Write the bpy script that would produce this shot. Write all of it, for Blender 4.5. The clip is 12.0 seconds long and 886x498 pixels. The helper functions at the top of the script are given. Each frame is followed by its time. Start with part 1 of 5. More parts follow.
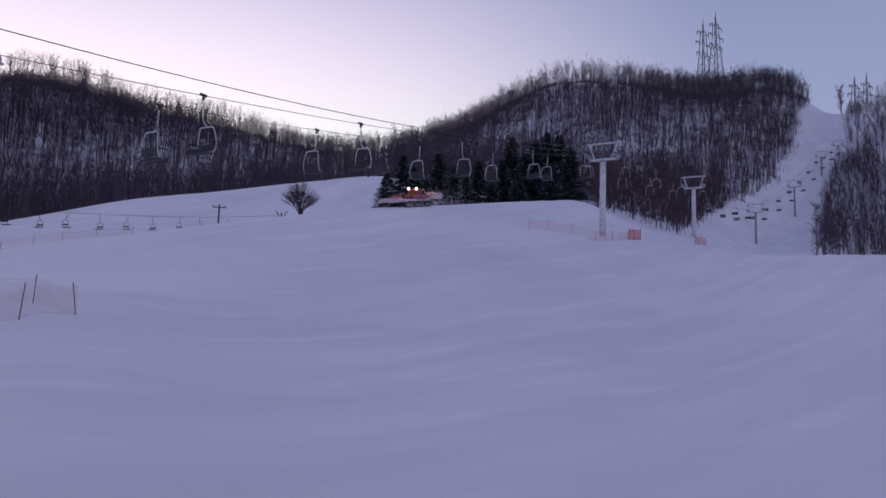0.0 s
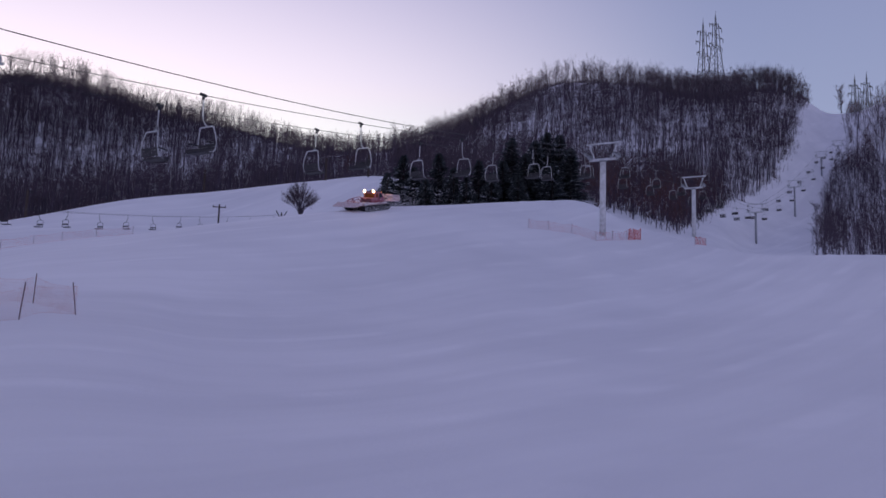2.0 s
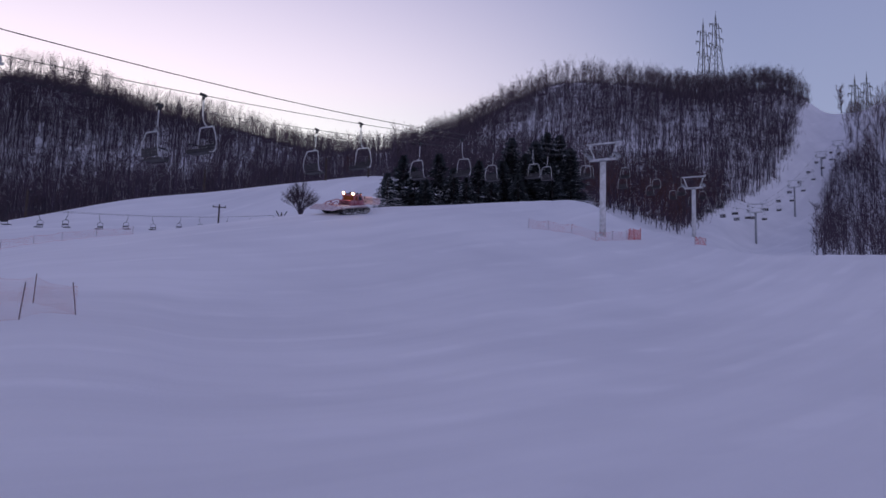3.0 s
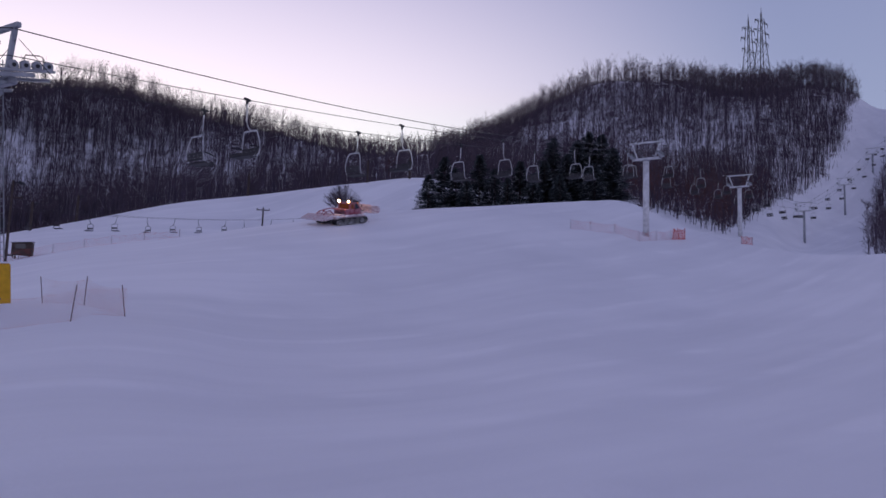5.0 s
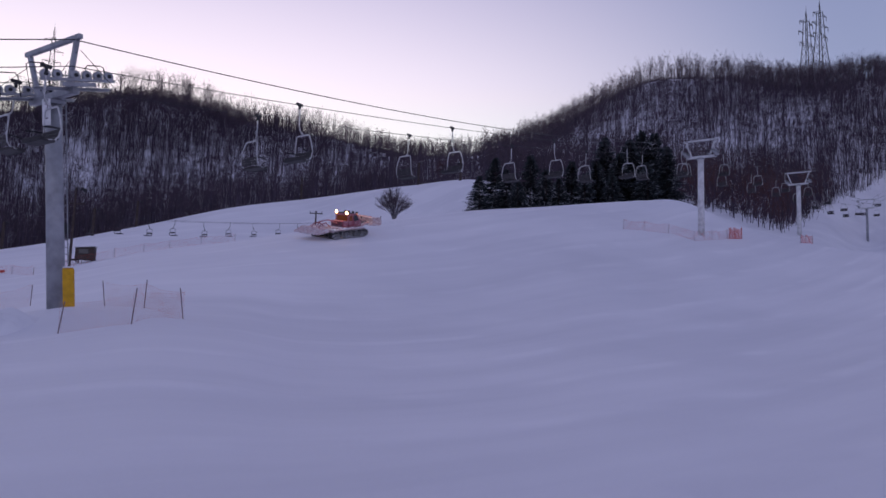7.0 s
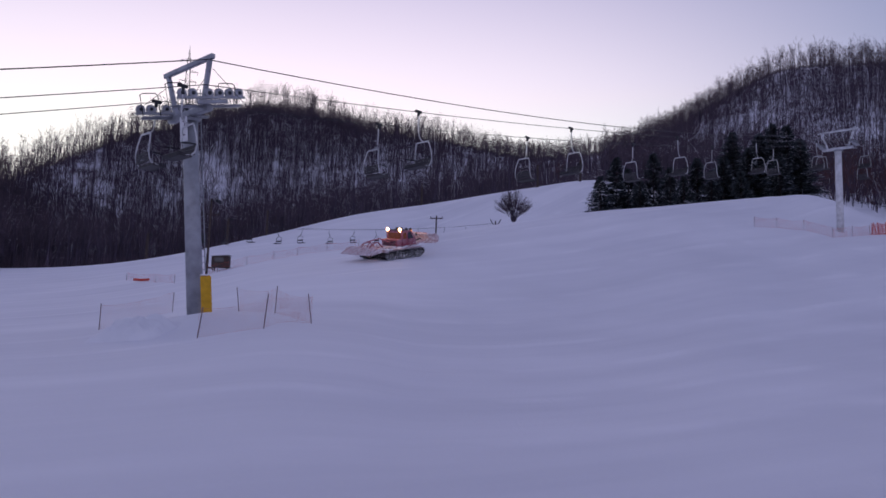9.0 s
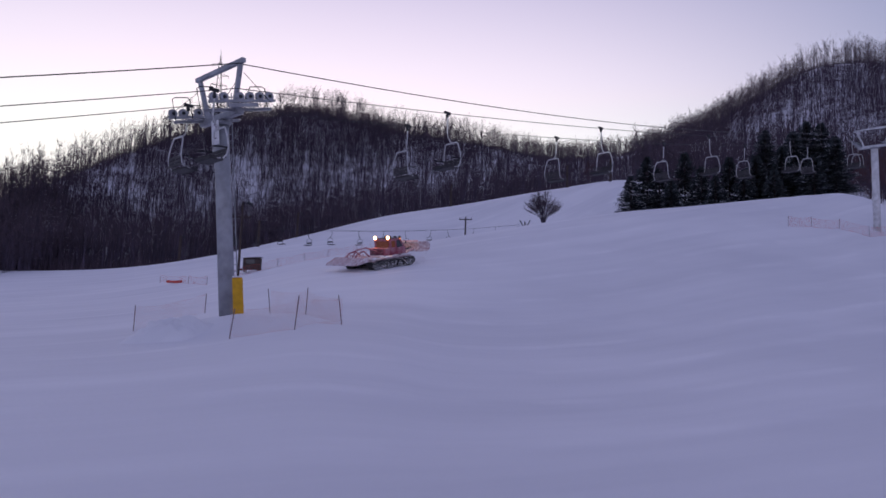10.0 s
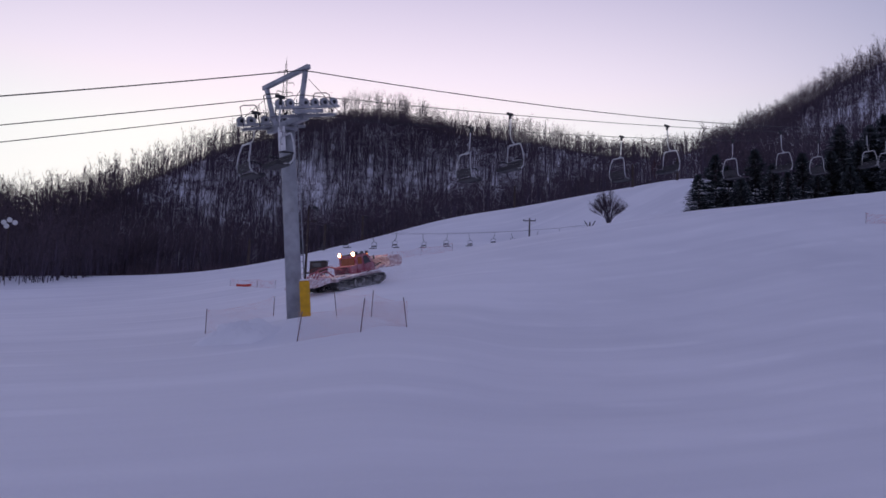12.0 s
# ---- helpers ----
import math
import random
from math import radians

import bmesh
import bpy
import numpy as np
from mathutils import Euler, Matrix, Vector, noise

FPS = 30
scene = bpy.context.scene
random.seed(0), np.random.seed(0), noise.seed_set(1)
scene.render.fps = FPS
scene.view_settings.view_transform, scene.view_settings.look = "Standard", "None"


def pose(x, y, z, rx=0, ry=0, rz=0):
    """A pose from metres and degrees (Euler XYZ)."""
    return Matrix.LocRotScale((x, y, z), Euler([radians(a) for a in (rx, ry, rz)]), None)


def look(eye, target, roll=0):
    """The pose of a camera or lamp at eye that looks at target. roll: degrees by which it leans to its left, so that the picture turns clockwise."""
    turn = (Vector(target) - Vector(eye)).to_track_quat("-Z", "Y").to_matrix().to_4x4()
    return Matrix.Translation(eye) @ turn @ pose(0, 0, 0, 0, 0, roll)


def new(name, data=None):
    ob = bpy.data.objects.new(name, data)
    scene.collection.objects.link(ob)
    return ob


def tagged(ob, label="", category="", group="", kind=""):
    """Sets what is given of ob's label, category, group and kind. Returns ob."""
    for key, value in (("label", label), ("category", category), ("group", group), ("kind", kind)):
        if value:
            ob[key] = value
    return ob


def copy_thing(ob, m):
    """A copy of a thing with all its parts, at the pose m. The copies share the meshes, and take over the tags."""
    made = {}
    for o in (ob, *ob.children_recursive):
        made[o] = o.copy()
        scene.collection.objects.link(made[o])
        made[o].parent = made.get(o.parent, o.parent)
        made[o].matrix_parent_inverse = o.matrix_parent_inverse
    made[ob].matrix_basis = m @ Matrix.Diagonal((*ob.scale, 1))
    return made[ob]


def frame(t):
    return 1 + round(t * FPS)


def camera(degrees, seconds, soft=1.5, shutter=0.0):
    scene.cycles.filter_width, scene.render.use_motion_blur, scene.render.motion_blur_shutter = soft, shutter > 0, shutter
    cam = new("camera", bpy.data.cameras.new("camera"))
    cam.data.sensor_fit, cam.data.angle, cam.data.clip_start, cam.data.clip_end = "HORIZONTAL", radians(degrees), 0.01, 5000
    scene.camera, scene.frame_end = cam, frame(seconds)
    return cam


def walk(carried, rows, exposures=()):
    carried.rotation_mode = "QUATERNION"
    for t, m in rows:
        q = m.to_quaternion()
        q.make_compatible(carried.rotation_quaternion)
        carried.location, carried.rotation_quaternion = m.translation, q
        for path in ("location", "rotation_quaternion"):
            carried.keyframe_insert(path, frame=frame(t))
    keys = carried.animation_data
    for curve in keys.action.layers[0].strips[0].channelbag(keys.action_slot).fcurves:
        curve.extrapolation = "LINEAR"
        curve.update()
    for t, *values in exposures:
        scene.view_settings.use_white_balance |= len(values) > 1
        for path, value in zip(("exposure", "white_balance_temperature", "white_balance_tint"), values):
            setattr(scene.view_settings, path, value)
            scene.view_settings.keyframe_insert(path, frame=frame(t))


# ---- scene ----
cam = camera(56.94, 12.0, soft=1.6)
EYE = (0.0, 0.0, 1.7)
TURN = [  # seconds, yaw, pitch, roll
    (0.0, 0.00, 7.50, 1.80),
    (2.5, -0.00, 7.49, 1.82),
    (3.4, -0.00, 7.50, 1.82),
    (4.0, 0.30, 7.50, 1.84),
    (4.5, 1.31, 7.49, 1.88),
    (5.0, 2.94, 7.49, 1.88),
    (5.5, 3.78, 7.49, 1.87),
    (6.0, 5.03, 7.48, 1.88),
    (6.5, 5.93, 7.49, 1.90),
    (7.0, 6.57, 7.49, 1.88),
    (9.0, 15.06, 7.44, 1.92),
    (9.5, 16.65, 7.45, 1.92),
    (10.0, 17.14, 7.45, 1.95),
    (10.5, 18.13, 7.45, 1.94),
    (11.0, 19.03, 7.45, 1.96),
    (11.5, 20.59, 7.44, 1.96),
    (12.0, 21.66, 7.44, 1.96),
]
walk(cam, [(t, Matrix.Translation(EYE) @ pose(0, 0, 0, 0, 0, yaw) @ pose(0, 0, 0, 90 + pitch) @ pose(0, 0, 0, 0, 0, roll)) for t, yaw, pitch, roll in TURN], exposures=[(0.0, 0.0), (9.5, 0.0), (12.0, -0.10)])

# ---- light: dusk, the sun has set behind the valley's head ----
world = bpy.data.worlds.new("dusk_sky")
scene.world = world
world.use_nodes = True
GLOW_BEARING = 30.0


def dusk_world(nt):
    nt.nodes.clear()
    N, L = nt.nodes.new, nt.links.new
    tc = N("ShaderNodeTexCoord")
    nor = N("ShaderNodeVectorMath"); nor.operation = "NORMALIZE"
    L(tc.outputs["Generated"], nor.inputs[0])
    sep = N("ShaderNodeSeparateXYZ"); L(nor.outputs[0], sep.inputs[0])
    a = radians(GLOW_BEARING)
    dot = N("ShaderNodeVectorMath"); dot.operation = "DOT_PRODUCT"
    dot.inputs[1].default_value = (-math.sin(a), math.cos(a), 0.0)
    L(nor.outputs[0], dot.inputs[0])
    # colour by height over the horizon, on the glow's side and away from it
    def ramp(stops):
        r = N("ShaderNodeValToRGB"); r.color_ramp.interpolation = "B_SPLINE"
        e = r.color_ramp.elements
        while len(e) < len(stops):
            e.new(0.5)
        for el, (p, c) in zip(e, stops):
            el.position = p; el.color = (*c, 1)
        L(sep.outputs["Z"], r.inputs[0])
        return r
    warm = ramp(SKY_GLOW)
    cold = ramp(SKY_AWAY)
    mr = N("ShaderNodeMapRange"); mr.interpolation_type = "SMOOTHSTEP"
    mr.inputs[1].default_value = 0.58; mr.inputs[2].default_value = 0.985
    L(dot.outputs["Value"], mr.inputs[0])
    mix = N("ShaderNodeMix"); mix.data_type = "RGBA"
    L(mr.outputs[0], mix.inputs[0]); L(cold.outputs[0], mix.inputs[6]); L(warm.outputs[0], mix.inputs[7])
    # the pale rose belt on the side away from the sunset
    back = ramp(SKY_BACK)
    mb = N("ShaderNodeMapRange"); mb.interpolation_type = "SMOOTHSTEP"
    mb.inputs[1].default_value = 0.35; mb.inputs[2].default_value = -0.5
    L(dot.outputs["Value"], mb.inputs[0])
    mix2 = N("ShaderNodeMix"); mix2.data_type = "RGBA"
    L(mb.outputs[0], mix2.inputs[0]); L(mix.outputs[2], mix2.inputs[6]); L(back.outputs[0], mix2.inputs[7])
    mix = mix2
    # physical sky of a sun at the horizon gives part of the tint
    sky = N("ShaderNodeTexSky"); sky.sky_type = "NISHITA"; sky.sun_disc = False
    sky.sun_elevation = radians(0.5); sky.sun_rotation = radians(-GLOW_BEARING)
    bg1 = N("ShaderNodeBackground"); bg1.inputs[1].default_value = 1.0
    bg2 = N("ShaderNodeBackground"); bg2.inputs[1].default_value = 0.05
    L(mix.outputs[2], bg1.inputs[0]); L(sky.outputs[0], bg2.inputs[0])
    add = N("ShaderNodeAddShader"); L(bg1.outputs[0], add.inputs[0]); L(bg2.outputs[0], add.inputs[1])
    out = N("ShaderNodeOutputWorld"); L(add.outputs[0], out.inputs[0])


SKY_GLOW = [(0.0, (1.42, 1.25, 1.18)), (0.18, (1.26, 1.13, 1.16)), (0.34, (0.95, 0.83, 1.00)), (0.48, (0.52, 0.47, 0.72)), (0.7, (0.212, 0.22, 0.42)), (1.0, (0.150, 0.165, 0.325))]
SKY_AWAY = [(0.0, (0.32, 0.35, 0.53)), (0.25, (0.285, 0.33, 0.525)), (0.42, (0.24, 0.27, 0.475)), (0.7, (0.18, 0.19, 0.37)), (1.0, (0.150, 0.165, 0.325))]
SKY_BACK = [(0.0, (0.38, 0.41, 0.60)), (0.25, (0.45, 0.435, 0.64)), (0.45, (0.34, 0.36, 0.58)), (0.7, (0.195, 0.21, 0.40)), (1.0, (0.150, 0.165, 0.325))]
dusk_world(world.node_tree)

# the last light from behind the ridge, very wide and weak
sun = new("sun", bpy.data.lights.new("sun", "SUN"))
sun.data.energy, sun.data.angle, sun.data.color = 0.12, radians(40), (1.0, 0.80, 0.86)
sun.matrix_world = look((0, 0, 50), (math.sin(radians(GLOW_BEARING)) * 50, -math.cos(radians(GLOW_BEARING)) * 50, 24))


# ---- materials ----
def material(name, color, rough=0.7, metal=0.0, vary=0.15, scale=6.0, fine=60.0, bump=0.15, spec=0.4, emit=None, strength=0.0, second=None, island=0.0, objrand=0.0, depth=0.02, coords="Object"):
    m = bpy.data.materials.new(name)
    m.use_nodes = True
    nt = m.node_tree
    N, L = nt.nodes.new, nt.links.new
    b = nt.nodes["Principled BSDF"]
    b.inputs["Roughness"].default_value, b.inputs["Metallic"].default_value = rough, metal
    b.inputs["Specular IOR Level"].default_value = spec
    tc = N("ShaderNodeTexCoord")
    n1, n2 = N("ShaderNodeTexNoise"), N("ShaderNodeTexNoise")
    n1.inputs["Scale"].default_value, n2.inputs["Scale"].default_value = scale, fine
    n1.inputs["Detail"].default_value, n2.inputs["Detail"].default_value = 5, 3
    for n in (n1, n2):
        L(tc.outputs[coords], n.inputs["Vector"])
    mix = N("ShaderNodeMix"); mix.data_type = "RGBA"
    dark = tuple(c * (1 - 1.6 * vary) for c in color)
    mix.inputs[6].default_value = (*(second or dark), 1)
    mix.inputs[7].default_value = (*[min(1, c * (1 + vary)) for c in color], 1)
    mr = N("ShaderNodeMapRange"); mr.inputs[1].default_value, mr.inputs[2].default_value = 0.3, 0.65
    L(n1.outputs[0], mr.inputs[0]); L(mr.outputs[0], mix.inputs[0])
    col = mix.outputs[2]
    grain = N("ShaderNodeMix"); grain.data_type = "RGBA"; grain.blend_type = "MULTIPLY"; grain.inputs[0].default_value = min(1, vary * 2)
    L(col, grain.inputs[6]); L(n2.outputs[0], grain.inputs[7])
    gm = N("ShaderNodeMix"); gm.data_type = "RGBA"; gm.blend_type = "MIX"; gm.inputs[0].default_value = 0.5
    L(col, gm.inputs[6]); L(grain.outputs[2], gm.inputs[7])
    col = gm.outputs[2]
    if island or objrand:
        src = N("ShaderNodeNewGeometry").outputs["Random Per Island"] if island else N("ShaderNodeObjectInfo").outputs["Random"]
        k = island or objrand
        r = N("ShaderNodeMapRange"); r.inputs[3].default_value, r.inputs[4].default_value = 1 - k, 1 + k
        L(src, r.inputs[0])
        v = N("ShaderNodeVectorMath"); v.operation = "SCALE"
        L(col, v.inputs[0]); L(r.outputs[0], v.inputs["Scale"])
        col = v.outputs[0]
    L(col, b.inputs["Base Color"])
    if bump:
        bp = N("ShaderNodeBump"); bp.inputs["Strength"].default_value = bump; bp.inputs["Distance"].default_value = depth
        L(n2.outputs[0], bp.inputs["Height"]); L(bp.outputs[0], b.inputs["Normal"])
    if emit:
        b.inputs["Emission Color"].default_value = (*emit, 1); b.inputs["Emission Strength"].default_value = strength
    return m


def snow_material():
    m = bpy.data.materials.new("snow")
    m.use_nodes = True
    nt = m.node_tree
    N, L = nt.nodes.new, nt.links.new
    b = nt.nodes["Principled BSDF"]
    b.inputs["Roughness"].default_value = 0.75
    b.inputs["Specular IOR Level"].default_value = 0.25
    tc = N("ShaderNodeTexCoord")
    # long faint strips left by grooming up the fall line, with small windrows between the passes
    def along(v):
        d = N("ShaderNodeVectorMath"); d.operation = "DOT_PRODUCT"; d.inputs[1].default_value = v
        L(tc.outputs["Object"], d.inputs[0])
        return d.outputs["Value"]
    cx = N("ShaderNodeCombineXYZ")
    L(along((0.62 * 0.030, 0.785 * 0.030, 0)), cx.inputs[0]); L(along((0.785 * 0.30, -0.62 * 0.30, 0)), cx.inputs[1])
    strips = N("ShaderNodeTexNoise"); strips.inputs["Scale"].default_value = 1.0; strips.inputs["Detail"].default_value = 4.5; strips.inputs["Roughness"].default_value = 0.6
    L(cx.outputs[0], strips.inputs["Vector"])
    fx = N("ShaderNodeCombineXYZ")
    L(along((0.62 * 0.10, 0.785 * 0.10, 0)), fx.inputs[0]); L(along((0.785 * 0.30, -0.62 * 0.30, 0)), fx.inputs[1])
    row = N("ShaderNodeTexWave"); row.wave_type = "BANDS"; row.bands_direction = "Y"; row.inputs["Scale"].default_value = 0.164; row.inputs["Phase Offset"].default_value = 1.59; row.inputs["Distortion"].default_value = 2.2; row.inputs["Detail"].default_value = 3
    L(fx.outputs[0], row.inputs["Vector"])
    rp = N("ShaderNodeMapRange"); rp.inputs[1].default_value, rp.inputs[2].default_value = 0.90, 1.0
    L(row.outputs["Fac"], rp.inputs[0])
    gap = N("ShaderNodeTexNoise"); gap.inputs["Scale"].default_value = 0.16; gap.inputs["Detail"].default_value = 3
    L(tc.outputs["Object"], gap.inputs["Vector"])
    gp = N("ShaderNodeMapRange"); gp.inputs[1].default_value, gp.inputs[2].default_value = 0.44, 0.62
    L(gap.outputs[0], gp.inputs[0])
    wr = N("ShaderNodeMath"); wr.operation = "MULTIPLY"
    L(rp.outputs[0], wr.inputs[0]); L(gp.outputs[0], wr.inputs[1])
    patch = N("ShaderNodeTexNoise"); patch.inputs["Scale"].default_value = 0.05; patch.inputs["Detail"].default_value = 4
    grain = N("ShaderNodeTexNoise"); grain.inputs["Scale"].default_value = 9.0; grain.inputs["Detail"].default_value = 6
    for n in (patch, grain):
        L(tc.outputs["Object"], n.inputs["Vector"])
    add = N("ShaderNodeMath"); add.operation = "MULTIPLY_ADD"; add.inputs[1].default_value = 0.75
    L(strips.outputs[0], add.inputs[0]); L(patch.outputs[0], add.inputs[2])
    mr = N("ShaderNodeMapRange"); mr.inputs[1].default_value, mr.inputs[2].default_value = 0.62, 1.12
    L(add.outputs[0], mr.inputs[0])
    mix = N("ShaderNodeMix"); mix.data_type = "RGBA"
    mix.inputs[6].default_value = (0.75, 0.746, 0.80, 1); mix.inputs[7].default_value = (0.89, 0.88, 0.925, 1)
    streak = N("ShaderNodeMath"); streak.operation = "MULTIPLY_ADD"; streak.inputs[1].default_value = 0.48; streak.use_clamp = True
    L(wr.outputs[0], streak.inputs[0]); L(mr.outputs[0], streak.inputs[2])
    L(streak.outputs[0], mix.inputs[0]); L(mix.outputs[2], b.inputs["Base Color"])
    sw = N("ShaderNodeMath"); sw.operation = "MULTIPLY_ADD"; sw.inputs[1].default_value = 0.9
    L(wr.outputs[0], sw.inputs[0]); L(strips.outputs[0], sw.inputs[2])
    hs = N("ShaderNodeMath"); hs.operation = "MULTIPLY_ADD"; hs.inputs[1].default_value = 0.8
    L(grain.outputs[0], hs.inputs[0]); L(sw.outputs[0], hs.inputs[2])
    crust = N("ShaderNodeTexNoise"); crust.inputs["Scale"].default_value = 5.0; crust.inputs["Detail"].default_value = 5
    L(tc.outputs["Object"], crust.inputs["Vector"])
    cw = N("ShaderNodeMath"); cw.operation = "MULTIPLY"
    L(crust.outputs[0], cw.inputs[0]); L(wr.outputs[0], cw.inputs[1])
    ch = N("ShaderNodeMath"); ch.operation = "MULTIPLY_ADD"; ch.inputs[1].default_value = 2.5
    L(cw.outputs[0], ch.inputs[0]); L(hs.outputs[0], ch.inputs[2])
    hs = ch
    bp = N("ShaderNodeBump"); bp.inputs["Strength"].default_value = 0.5; bp.inputs["Distance"].default_value = 0.035
    L(hs.outputs[0], bp.inputs["Height"]); L(bp.outputs[0], b.inputs["Normal"])
    return m


SNOW = snow_material()
STEEL = material("galvanised_steel", (0.36, 0.37, 0.40), 0.5, 0.35, 0.18, 1.5, 30, 0.08)
PALE = material("frosted_grey_paint", (0.70, 0.70, 0.72), 0.6, 0.1, 0.15, 2.0, 30, 0.08)
DARK = material("dark_iron", (0.05, 0.05, 0.055), 0.6, 0.4, 0.2, 4, 50, 0.1)
BLACK = material("black_rubber", (0.03, 0.03, 0.032), 0.8, 0.0, 0.2, 8, 60, 0.2)
ROPE = material("steel_rope", (0.07, 0.07, 0.075), 0.5, 0.6, 0.2, 3, 80, 0.1)
CHAIR = material("frosted_white_chair_paint", (0.62, 0.62, 0.63), 0.5, 0.1, 0.2, 5, 40, 0.05)
SEAT = material("dark_seat_slat", (0.06, 0.055, 0.06), 0.7, 0.0, 0.25, 6, 60, 0.1)
YELLOW = material("yellow_vinyl_pad", (0.66, 0.36, 0.01), 0.55, 0.0, 0.12, 3, 40, 0.1)
RED = material("snow_dusted_red_paint", (0.25, 0.012, 0.040), 0.5, 0.0, 0.1, 2.2, 40, 0.05, second=(0.44, 0.24, 0.29))
REDFR = material("snow_dusted_red_steel", (0.60, 0.30, 0.32), 0.7, 0.0, 0.2, 5, 30, 0.2, second=(0.80, 0.78, 0.80))
DUSTED = material("snow_caked_steel", (0.72, 0.68, 0.72), 0.8, 0.0, 0.15, 4, 30, 0.3, second=(0.40, 0.22, 0.24))
GLASS_D = material("dark_cab_glass", (0.03, 0.03, 0.04), 0.08, 0.0, 0.1, 2, 20, 0.0, spec=0.8)
# dark cab glass; faint orange emission stands for reflections in it
GLASS_GLOW = material("dark_glass_orange_reflection", (0.05, 0.025, 0.02), 0.12, 0.0, 0.3, 3, 20, 0.0, emit=(1.0, 0.25, 0.05), strength=0.07)
LAMP = material("work_lamp_lens", (1.0, 0.7, 0.4), 0.2, 0.0, 0.0, 3, 20, 0.0, emit=(1.0, 0.60, 0.32), strength=120.0)
FRONT = material("front_lamp_lens", (1.0, 0.8, 0.6), 0.2, 0.0, 0.0, 3, 20, 0.0, emit=(1.0, 0.62, 0.48), strength=45.0)
# orange emission for the work lamps' halo, and for the small side lamp
LAMP_GLOW = material("orange_lamp_glow", (0.6, 0.3, 0.1), 0.4, 0.0, 0.0, 3, 20, 0.0, emit=(1.0, 0.34, 0.10), strength=1.3)
NET = material("faded_orange_net", (0.62, 0.20, 0.14), 0.8, 0.0, 0.2, 4, 40, 0.0)
REDNET = material("red_net", (0.65, 0.10, 0.08), 0.8, 0.0, 0.2, 4, 40, 0.0)
POLE = material("fence_pole_plastic", (0.22, 0.14, 0.15), 0.6, 0.0, 0.2, 6, 40, 0.05)
BARK = material("bare_grey_bark", (0.080, 0.062, 0.092), 0.9, 0.0, 0.25, 0.6, 6, 0.0, island=0.45)
TWIG = material("bare_reddish_twigs", (0.098, 0.070, 0.090), 0.9, 0.0, 0.2, 0.3, 6, 0.0, island=0.4)
RUST = material("reddish_scrub_twigs", (0.115, 0.052, 0.050), 0.9, 0.0, 0.2, 0.3, 6, 0.0, island=0.4)
NEEDLE = material("spruce_needles", (0.050, 0.064, 0.068), 0.85, 0.0, 0.3, 1.5, 20, 0.0, island=0.4)
NEEDLE_SNOW = material("snow_on_needles", (0.55, 0.57, 0.62), 0.9, 0.0, 0.2, 2, 20, 0.0)
WOOD = material("weathered_dark_wood", (0.07, 0.05, 0.045), 0.85, 0.0, 0.25, 3, 40, 0.2)
SIGN = material("white_sign_enamel", (0.75, 0.75, 0.76), 0.4, 0.0, 0.08, 4, 40, 0.0)
PRINT = material("sign_print", (0.10, 0.06, 0.09), 0.5, 0.0, 0.1, 4, 40, 0.0)
SPRAY = material("airborne_snow", (0.85, 0.84, 0.88), 0.9, 0.0, 0.05, 4, 40, 0.0)


